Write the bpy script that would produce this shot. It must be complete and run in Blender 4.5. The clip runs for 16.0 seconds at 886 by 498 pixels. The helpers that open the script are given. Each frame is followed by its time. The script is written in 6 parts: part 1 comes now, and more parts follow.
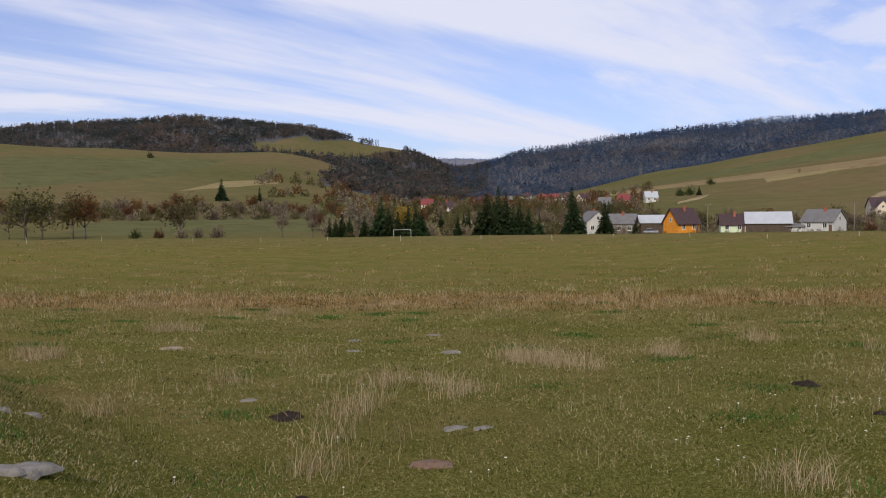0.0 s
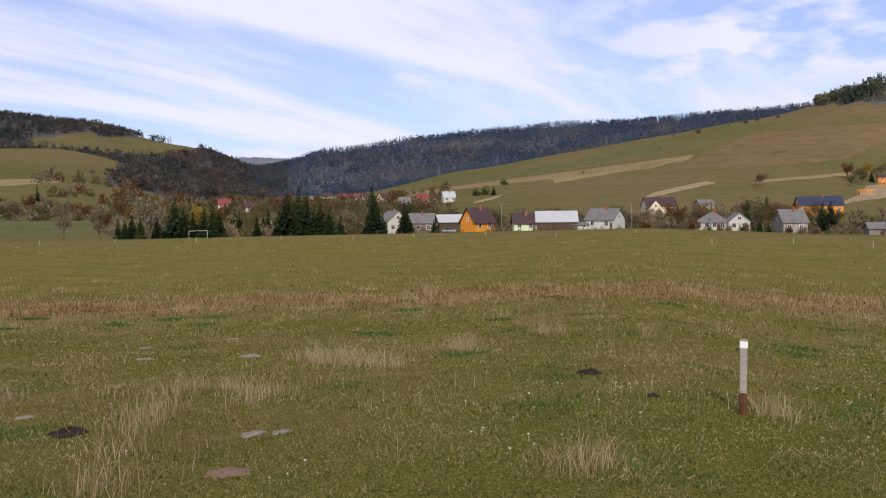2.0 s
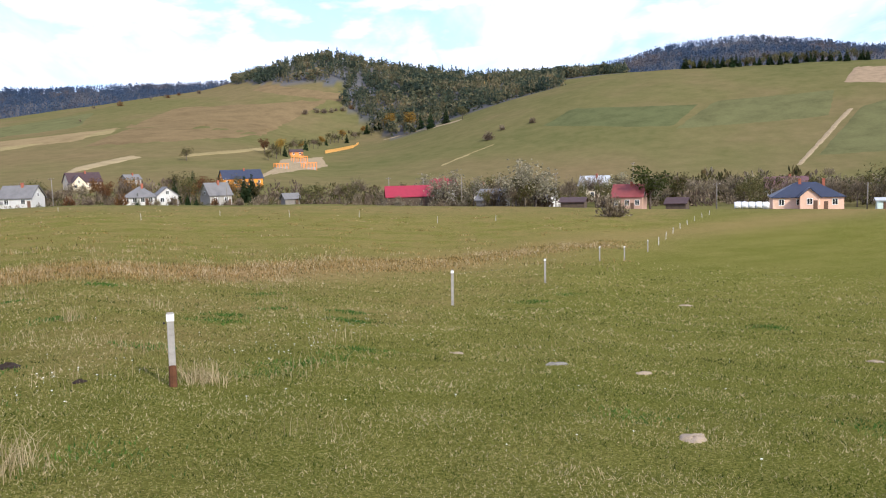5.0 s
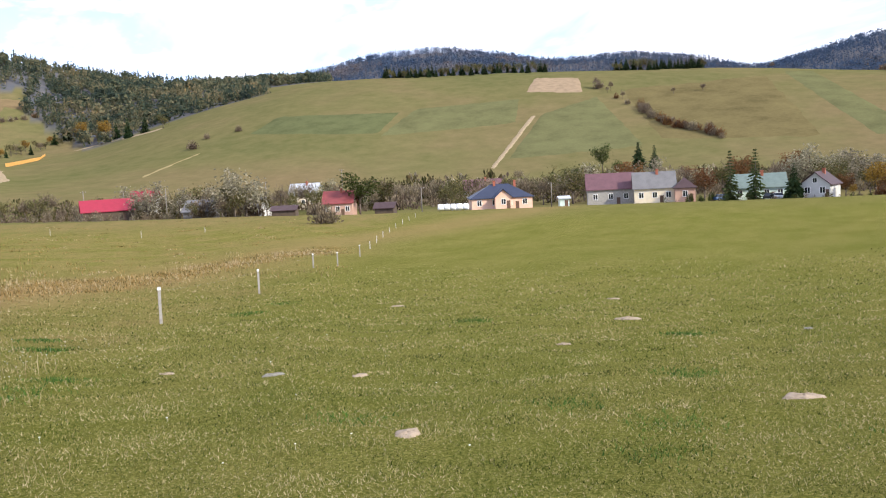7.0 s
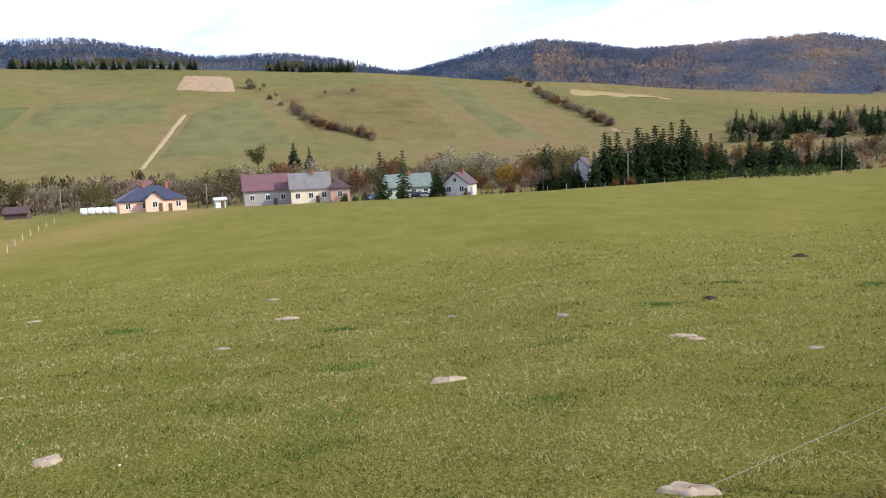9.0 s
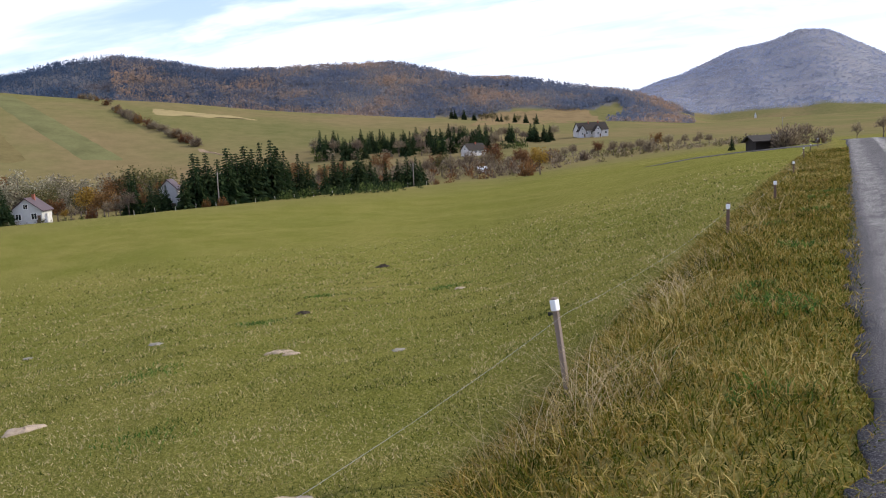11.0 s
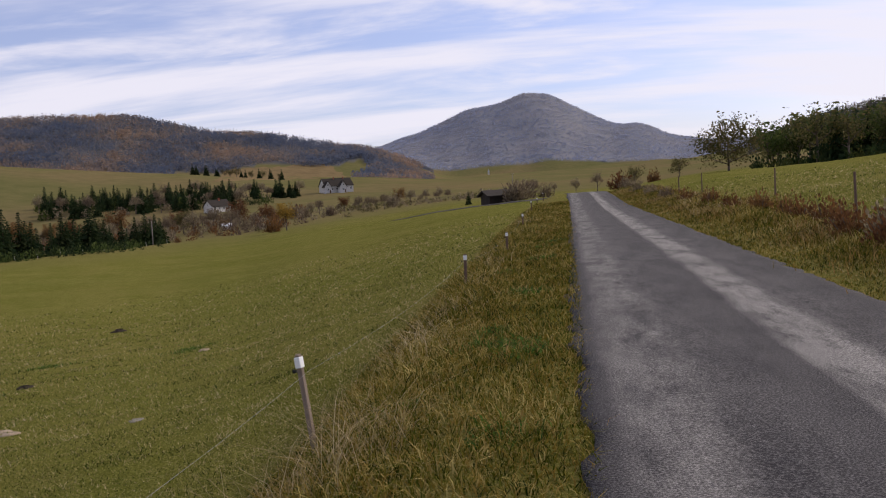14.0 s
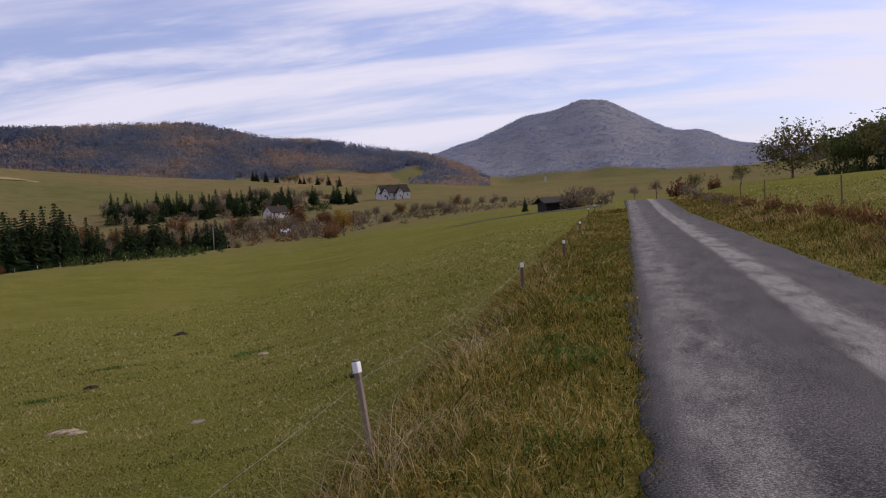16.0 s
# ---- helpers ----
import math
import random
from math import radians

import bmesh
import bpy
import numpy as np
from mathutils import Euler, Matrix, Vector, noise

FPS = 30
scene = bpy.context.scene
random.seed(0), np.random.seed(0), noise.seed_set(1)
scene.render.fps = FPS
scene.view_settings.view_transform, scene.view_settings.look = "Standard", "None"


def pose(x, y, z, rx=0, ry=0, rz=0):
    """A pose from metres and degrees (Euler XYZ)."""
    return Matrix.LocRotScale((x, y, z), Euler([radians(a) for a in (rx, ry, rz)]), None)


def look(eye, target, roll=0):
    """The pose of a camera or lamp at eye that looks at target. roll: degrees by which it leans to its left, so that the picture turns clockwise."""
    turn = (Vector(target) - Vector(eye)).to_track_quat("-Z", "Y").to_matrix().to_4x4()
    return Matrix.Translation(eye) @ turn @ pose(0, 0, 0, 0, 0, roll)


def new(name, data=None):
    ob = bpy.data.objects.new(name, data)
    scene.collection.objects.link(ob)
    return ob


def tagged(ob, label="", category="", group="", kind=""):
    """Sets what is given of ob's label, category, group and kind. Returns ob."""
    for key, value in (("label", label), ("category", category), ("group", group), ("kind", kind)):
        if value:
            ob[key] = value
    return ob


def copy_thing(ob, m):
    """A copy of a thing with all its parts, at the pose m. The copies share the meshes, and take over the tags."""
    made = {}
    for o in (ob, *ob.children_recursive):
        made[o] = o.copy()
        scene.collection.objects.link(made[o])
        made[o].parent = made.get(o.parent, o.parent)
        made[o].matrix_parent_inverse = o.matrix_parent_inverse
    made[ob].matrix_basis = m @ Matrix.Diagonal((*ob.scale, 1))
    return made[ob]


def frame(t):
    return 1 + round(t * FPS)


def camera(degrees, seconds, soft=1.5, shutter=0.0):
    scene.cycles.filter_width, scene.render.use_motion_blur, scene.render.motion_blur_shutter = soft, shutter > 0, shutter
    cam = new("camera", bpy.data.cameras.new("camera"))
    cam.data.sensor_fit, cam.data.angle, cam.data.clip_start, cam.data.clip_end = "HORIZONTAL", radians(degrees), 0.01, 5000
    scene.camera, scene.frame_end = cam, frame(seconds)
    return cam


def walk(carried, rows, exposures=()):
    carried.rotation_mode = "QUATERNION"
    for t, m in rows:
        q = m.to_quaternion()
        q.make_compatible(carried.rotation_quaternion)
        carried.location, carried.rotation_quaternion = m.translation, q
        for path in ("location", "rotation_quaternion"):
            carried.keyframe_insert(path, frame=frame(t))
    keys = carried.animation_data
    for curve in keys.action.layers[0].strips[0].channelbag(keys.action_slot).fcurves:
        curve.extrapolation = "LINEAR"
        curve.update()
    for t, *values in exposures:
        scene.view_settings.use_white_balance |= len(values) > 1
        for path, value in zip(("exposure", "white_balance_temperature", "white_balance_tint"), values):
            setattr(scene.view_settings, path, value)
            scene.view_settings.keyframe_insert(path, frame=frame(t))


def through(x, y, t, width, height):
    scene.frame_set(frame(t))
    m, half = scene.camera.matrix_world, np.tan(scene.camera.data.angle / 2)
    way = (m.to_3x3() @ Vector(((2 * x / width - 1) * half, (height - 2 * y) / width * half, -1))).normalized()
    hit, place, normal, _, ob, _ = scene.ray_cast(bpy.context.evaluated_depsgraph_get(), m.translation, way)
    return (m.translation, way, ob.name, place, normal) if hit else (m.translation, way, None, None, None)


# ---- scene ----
# Camera: someone stands at the edge of a lane and turns on the spot; seconds, bearing, pitch, roll.
EYE = 1.7
TURN = [
    (0, -0.00, -2.50, 0.50),
    (0.5, -3.39, -2.54, 0.31),
    (1, -4.61, -2.51, 0.78),
    (1.5, -8.22, -2.57, 0.79),
    (2, -13.19, -2.64, 0.68),
    (2.5, -23.49, -2.79, 0.69),
    (3, -29.41, -2.86, 1.13),
    (3.5, -32.88, -2.89, 1.22),
    (4, -36.73, -3.14, 1.33),
    (4.5, -42.50, -3.60, 1.10),
    (4.7, -45.57, -4.29, 1.33),
    (6.8, -67.26, -5.26, 2.97),
    (7, -68.85, -5.37, 3.07),
    (7.5, -73.39, -5.56, 3.04),
    (8, -78.84, -5.84, 2.80),
    (8.5, -85.10, -6.12, 3.07),
    (9, -91.38, -6.49, 2.86),
    (9.5, -96.74, -6.66, 3.65),
    (10, -103.56, -7.09, 2.84),
    (10.2, -107.13, -7.27, 2.77),
    (12.3, -126.96, -4.63, 3.97),
    (12.5, -128.08, -4.66, 3.66),
    (13, -133.44, -4.96, 3.68),
    (13.5, -135.98, -4.22, 3.70),
    (14, -134.99, -4.00, 3.78),
    (14.5, -133.05, -3.83, 4.18),
    (15, -132.60, -3.75, 4.15),
    (15.5, -132.57, -3.57, 3.49),
    (16, -131.29, -3.31, 3.63),
]
EXPO = [(0, -0.22, 6650, 10), (1.5, -0.14, 6800, 11), (2.5, 0.06, 6750, 11), (3.5, 0.30, 6350, 9), (4.5, 0.58, 6250, 8), (7, 0.95, 6400, 8), (10.2, 0.93, 6400, 8),
        (12.3, 0.10, 6500, 10), (12.5, 0.10, 6500, 10), (13, 0.12, 6900, 12), (13.5, -0.15, 6750, 12), (14.5, -0.06, 7300, 15), (15.2, -0.1, 7150, 16), (16, -0.22, 6800, 18)]
cam = camera(54.57, 16.0, soft=1.1)


def held(yaw, pitch, roll):
    a = radians(yaw)
    return pose(-0.2 * math.sin(a), 0.2 * math.cos(a), EYE, 90 + pitch, 0, yaw) @ pose(0, 0, 0, 0, 0, -roll)


walk(cam, [(t, held(a, p, r)) for t, a, p, r in TURN], exposures=EXPO)

# ---- sky, sun ----
SUN_BEARING, SUN_HEIGHT = 165.0, 31.0
world = bpy.data.worlds.new("world")
scene.world = world
world.use_nodes = True


def toward(bearing, height=0.0):
    a, e = radians(bearing), radians(height)
    return Vector((-math.sin(a) * math.cos(e), math.cos(a) * math.cos(e), math.sin(e)))


def sky_world():
    nt = world.node_tree
    nt.nodes.clear()
    N, L = nt.nodes.new, nt.links.new
    out, back = N("ShaderNodeOutputWorld"), N("ShaderNodeBackground")
    sky = N("ShaderNodeTexSky")
    sky.sky_type, sky.sun_disc = "NISHITA", False
    sky.sun_elevation, sky.sun_rotation = radians(SUN_HEIGHT), radians(-SUN_BEARING)
    sky.air_density, sky.dust_density, sky.ozone_density = 1.0, 1.0, 2.0
    co = N("ShaderNodeTexCoord")
    sep = N("ShaderNodeSeparateXYZ")
    L(co.outputs["Generated"], sep.inputs[0])
    # cloud deck: the direction projected on a flat layer
    up = N("ShaderNodeMath")
    up.operation = "ADD"
    L(sep.outputs[2], up.inputs[0])
    up.inputs[1].default_value = 0.16
    dx, dy = N("ShaderNodeMath"), N("ShaderNodeMath")
    for d, k in ((dx, 0), (dy, 1)):
        d.operation = "DIVIDE"
        L(sep.outputs[k], d.inputs[0])
        L(up.outputs[0], d.inputs[1])
    deck = N("ShaderNodeCombineXYZ")
    L(dx.outputs[0], deck.inputs[0])
    L(dy.outputs[0], deck.inputs[1])

    def cloud(turn, scale, stretch, detail, lo, hi, shift, lacun=2.1):
        t = N("ShaderNodeMapping")
        t.inputs["Rotation"].default_value = (0, 0, radians(-40))
        m = N("ShaderNodeMapping")
        m.inputs["Rotation"].default_value = (0, 0, radians(turn))
        m.inputs["Scale"].default_value = (scale, scale * stretch, 1)
        m.inputs["Location"].default_value = (shift, shift * 0.7, 0)
        L(deck.outputs[0], t.inputs[0])
        L(t.outputs[0], m.inputs[0])
        n = N("ShaderNodeTexNoise")
        n.inputs["Scale"].default_value, n.inputs["Detail"].default_value = 1, detail
        n.inputs["Roughness"].default_value, n.inputs["Distortion"].default_value = 0.55, 0.25
        n.inputs["Lacunarity"].default_value = lacun
        L(m.outputs[0], n.inputs["Vector"])
        r = N("ShaderNodeMapRange")
        r.interpolation_type = "SMOOTHSTEP"
        r.inputs[1].default_value, r.inputs[2].default_value = lo, hi
        L(n.outputs["Fac"], r.inputs[0])
        return r.outputs[0]

    streaks = cloud(0, 0.34, 3.6, 6, 0.40, 0.60, 3.1)
    puffs = cloud(0, 0.9, 1.8, 6, 0.52, 0.72, 8.4)
    both = N("ShaderNodeMath")
    both.operation = "MAXIMUM"
    L(streaks, both.inputs[0])
    L(puffs, both.inputs[1])
    # heaped clouds low over the village's hills
    heap = N("ShaderNodeMapping")
    heap.inputs["Scale"].default_value = (8, 8, 20)
    L(co.outputs["Generated"], heap.inputs[0])
    grain = N("ShaderNodeTexNoise")
    grain.inputs["Scale"].default_value, grain.inputs["Detail"].default_value = 1, 7
    L(heap.outputs[0], grain.inputs["Vector"])
    dot = N("ShaderNodeVectorMath")
    dot.operation = "DOT_PRODUCT"
    L(co.outputs["Generated"], dot.inputs[0])
    dot.inputs[1].default_value = toward(-58)
    cover = grain.outputs["Fac"]
    for v, a, b in ((grain.outputs["Fac"], 0.50, 0.60), (sep.outputs[2], 0.10, 0.15), (sep.outputs[2], 0.30, 0.20), (dot.outputs["Value"], 0.70, 0.88)):
        r = N("ShaderNodeMapRange")
        r.inputs[1].default_value, r.inputs[2].default_value = a, b
        L(v, r.inputs[0])
        if v == grain.outputs["Fac"]:
            cover = r.outputs[0]
            continue
        k = N("ShaderNodeMath")
        k.operation = "MULTIPLY"
        L(cover, k.inputs[0])
        L(r.outputs[0], k.inputs[1])
        cover = k.outputs[0]
    more = N("ShaderNodeMath")
    more.operation = "MAXIMUM"
    L(both.outputs[0], more.inputs[0])
    L(cover, more.inputs[1])
    veil = N("ShaderNodeMapRange")
    veil.inputs[3].default_value, veil.inputs[4].default_value = 0.22, 0.92
    L(more.outputs[0], veil.inputs[0])
    white = N("ShaderNodeMix")
    white.data_type = "RGBA"
    L(veil.outputs[0], white.inputs[0])
    tint = N("ShaderNodeMix")
    tint.data_type, tint.blend_type = "RGBA", "MULTIPLY"
    tint.inputs[0].default_value = 1.0
    L(sky.outputs[0], tint.inputs[6])
    tint.inputs[7].default_value = SKY_TINT
    L(tint.outputs[2], white.inputs[6])
    white.inputs[7].default_value = CLOUD
    L(white.outputs[2], back.inputs[0])
    back.inputs[1].default_value = 0.1
    L(back.outputs[0], out.inputs[0])


SKY_TINT = (1.05, 1.13, 1.65, 1)
CLOUD = (9.0, 9.25, 10.9, 1)
sky_world()

sun = new("sun", bpy.data.lights.new("sun", "SUN"))
sun.data.energy, sun.data.angle, sun.data.color = 3.1, radians(0.6), (1.0, 0.91, 0.74)


sun.matrix_world = look(toward(SUN_BEARING, SUN_HEIGHT) * 100, (0, 0, 0))

# ---- materials ----
def material(name, rough=0.85, metal=0.0, spec=0.3):
    m = bpy.data.materials.new(name)
    m.use_nodes = True
    b = m.node_tree.nodes["Principled BSDF"]
    b.inputs["Roughness"].default_value, b.inputs["Metallic"].default_value = rough, metal
    b.inputs["Specular IOR Level"].default_value = spec
    return m, m.node_tree, b


def noise_out(nt, scale, detail=4, vec=None, rough=0.6, dist=0.0):
    n = nt.nodes.new("ShaderNodeTexNoise")
    n.inputs["Scale"].default_value, n.inputs["Detail"].default_value = scale, detail
    n.inputs["Roughness"].default_value, n.inputs["Distortion"].default_value = rough, dist
    if vec is not None:
        nt.links.new(vec, n.inputs["Vector"])
    return n.outputs["Fac"]


def ramp(nt, fac, stops):
    r = nt.nodes.new("ShaderNodeValToRGB")
    e = r.color_ramp.elements
    while len(e) < len(stops):
        e.new(0.5)
    for k, (p, c) in enumerate(stops):
        e[k].position, e[k].color = p, (*c, 1)
    nt.links.new(fac, r.inputs[0])
    return r.outputs[0]


def mix(nt, fac, a, b, kind="MIX"):
    m = nt.nodes.new("ShaderNodeMix")
    m.data_type, m.blend_type = "RGBA", kind
    for s, v in ((0, fac), (6, a), (7, b)):
        if isinstance(v, (int, float)):
            m.inputs[s].default_value = v
        elif isinstance(v, tuple):
            m.inputs[s].default_value = (*v, 1)
        else:
            nt.links.new(v, m.inputs[s])
    return m.outputs[2]


def span(nt, v, a, b, c=0.0, d=1.0):
    m = nt.nodes.new("ShaderNodeMapRange")
    m.inputs[1].default_value, m.inputs[2].default_value = a, b
    m.inputs[3].default_value, m.inputs[4].default_value = c, d
    nt.links.new(v, m.inputs[0])
    return m.outputs[0]


def place_vec(nt, kind="Object", scale=(1, 1, 1)):
    c = nt.nodes.new("ShaderNodeTexCoord")
    m = nt.nodes.new("ShaderNodeMapping")
    m.inputs["Scale"].default_value = scale
    nt.links.new(c.outputs[kind], m.inputs[0])
    return m.outputs[0]


def bumped(nt, b, height, strength=0.4, distance=0.02):
    n = nt.nodes.new("ShaderNodeBump")
    n.inputs["Strength"].default_value, n.inputs["Distance"].default_value = strength, distance
    nt.links.new(height, n.inputs["Height"])
    nt.links.new(n.outputs[0], b.inputs["Normal"])


def plain(name, colour, rough=0.8, vary=0.25, scale=3.0, metal=0.0, spec=0.3, bump=0.0, random_piece=0.0):
    """A surface of one colour with grain and stains at two scales."""
    m, nt, b = material(name, rough, metal, spec)
    v = place_vec(nt)
    big, fine = noise_out(nt, scale, 5, v), noise_out(nt, scale * 9, 3, v)
    dark = tuple(c * (1 - vary) for c in colour)
    light = tuple(min(1, c * (1 + vary * 0.6)) for c in colour)
    c = ramp(nt, big, [(0.3, dark), (0.5, colour), (0.7, light)])
    c = mix(nt, 0.3, c, ramp(nt, fine, [(0.3, dark), (0.7, light)]))
    if random_piece:
        o = nt.nodes.new("ShaderNodeObjectInfo")
        hsv = nt.nodes.new("ShaderNodeHueSaturation")
        nt.links.new(span(nt, o.outputs["Random"], 0, 1, 1 - random_piece, 1 + random_piece), hsv.inputs["Value"])
        nt.links.new(c, hsv.inputs["Color"])
        c = hsv.outputs[0]
    nt.links.new(c, b.inputs["Base Color"])
    if bump:
        bumped(nt, b, fine, 0.5, bump)
    return m


# ---- the lie of the land ----
LANE = -143.4                      # bearing of the lane
ALONG = toward(LANE)
LEFT = Vector((-ALONG.y, ALONG.x, 0))
LANE_WIDTH = 3.65
BEARINGS = np.linspace(-180, 180, 1441)


def profile(*pairs, soft=3):
    """A smooth outline: values over the bearings, in steps of a quarter degree."""
    a, v = zip(*sorted(pairs))
    y = np.interp(BEARINGS, a, v)
    k = np.exp(-0.5 * (np.arange(-12, 13) / soft) ** 2)
    return np.convolve(np.pad(y, 12, mode="edge"), k / k.sum(), "valid")


EDGE_R = profile((180, 150), (60, 235), (27, 250), (-45, 256), (-60, 218), (-75, 218), (-90, 206), (-100, 188), (-117, 230),
                 (-130, 200), (-138, 130), (-142, 112), (-150, 112), (-165, 110), (-180, 110))
EDGE_EL = profile((180, -1.0), (60, -1.4), (27, -1.46), (7, -1.64), (-12, -1.56), (-27, -1.36), (-36, -1.75), (-42, -1.85), (-50, -2.25),
                  (-58, -2.5), (-63, -2.75), (-75, -2.9), (-90, -3.0), (-97, -2.95), (-104, -2.75), (-112, -2.45), (-122, -2.15),
                  (-128, -1.65), (-135, -1.2), (-141, -1.0), (-144, -1.0), (-147, -0.75), (-150, -0.28), (-152, -0.08), (-156, 0.0), (-160, 0.16), (-163, 0.42), (-180, 0.8))
VALLEY_EL = profile((180, -0.5), (40, -0.4), (0, -0.5), (-10, -0.65), (-30, -0.6), (-40, -0.7), (-50, -1.3), (-62, -1.5), (-75, -1.9),
                    (-90, -2.0), (-100, -2.1), (-117, -1.3), (-127, -0.8), (-137, -0.6), (-148, -0.45), (-152, 0.0), (-165, 0.9), (-180, 1.2))
SLOPE_EL = profile((180, 1), (40, 2.8), (27, 2.8), (18, 2.7), (10, 2.2), (7, 1.6), (3, 0.7), (-5, 0.5), (-9, 0.7), (-14, 1.5), (-20, 2.2),
                   (-26, 2.8), (-30, 3.2), (-34.5, 3.4), (-38, 3.0), (-41, 2.0), (-43, 1.5), (-46.7, 2.13), (-51, 3.54), (-55, 4.65),
                   (-59.5, 5.68), (-64, 6.1), (-72, 6.0), (-79, 5.8), (-86, 5.4), (-91, 4.95), (-95, 4.5), (-101, 3.9), (-106, 3.25),
                   (-112, 2.7), (-119, 2.0), (-124, 1.3), (-134, 0.7), (-142, 0.3), (-150, 0.25), (-154, 0.4), (-158, 0.9), (-165, 1.4), (-180, 1.4))
CREST_EL = profile((180, 2), (40, 4.4), (27, 4.2), (18.7, 3.95), (10.6, 3.9), (7, 3.1), (3.2, 1.5), (0, 0.9), (-5, 0.9), (-9, 1.3),
                   (-14, 2.4), (-20, 3.4), (-26, 4.3), (-30, 5.0), (-34.5, 5.6), (-37.4, 6.35), (-39.3, 6.85), (-41.1, 7.35), (-43.2, 7.75), (-44.6, 7.2), (-46, 6.85), (-48.3, 6.5), (-50.4, 6.3), (-52, 5.95), (-60, 5.9), (-64, 5.8), (-72, 5.5), (-80, 5.3), (-90, 4.6), (-100, 3.5), (-110, 2.4), (-120, 1.7),
                   (-126, 1.4), (-134, 0.7), (-142, 0.5), (-150, 0.5), (-154, 0.6), (-158, 1.6), (-162, 2.2), (-180, 2.5))
RIDGE_EL = profile((180, 2), (40, 4.8), (27, 4.85), (23, 5.4), (17, 5.9), (11.5, 5.7), (8.3, 5.35), (6, 4.7), (3, 4.2), (0.5, 3.3),
                   (-0.7, 2.6), (-3, 2.9), (-5.5, 3.8), (-8, 4.0), (-10, 4.3), (-12, 4.65), (-14, 4.85), (-17, 5.0), (-20, 5.2), (-24, 5.3), (-31, 5.6), (-36, 5.8), (-43, 6.0),
                   (-52, 5.9), (-60, 6.1), (-64.8, 7.3), (-69.6, 7.55), (-73, 7.0), (-77, 6.35), (-82, 6.45), (-85, 6.0), (-87.6, 5.4),
                   (-89.2, 4.9), (-91, 5.3), (-94.6, 6.1), (-98, 6.65), (-101, 6.3), (-104, 5.55), (-108, 5.6), (-112, 5.6), (-115.7, 5.5),
                   (-119, 4.85), (-121, 4.3), (-124, 4.05), (-128, 3.25), (-131, 2.7), (-133.5, 1.6), (-135.5, 0.75), (-140, 0.7), (-150, 0.9), (-154.5, 1.2), (-157.4, 2.3), (-159, 2.75), (-160.5, 3.05), (-162.6, 3.45), (-168, 4.6), (-180, 4.6))
FAR_EL = profile((180, 1), (40, 2.5), (5, 3.1), (0, 3.45), (-3, 3.45), (-7, 3.2), (-60, 4), (-100, 3), (-125, 2.5), (-131, 2.9),
                 (-132, 3.2), (-134.6, 4.0), (-136.2, 4.72), (-138, 5.15), (-140, 5.62), (-141.2, 5.9), (-142.2, 5.86), (-143.9, 5.0), (-146.2, 3.5), (-148.1, 3.5), (-149, 3.05),
                 (-150.3, 2.4), (-152, 2.1), (-158, 1.6), (-165, 1.5), (-180, 1.0), soft=2)


def wave(x, y, size, seed=0.0):
    """A cheap rolling unevenness between -1 and 1."""
    u, v = np.asarray(x) / size + seed, np.asarray(y) / size - seed
    return (np.sin(u * 6.1 + 1.7 * np.sin(v * 3.9)) + np.sin(v * 5.3 + 1.9 * np.sin(u * 4.7 + seed)) + np.sin((u + v) * 3.3 + seed)) / 3


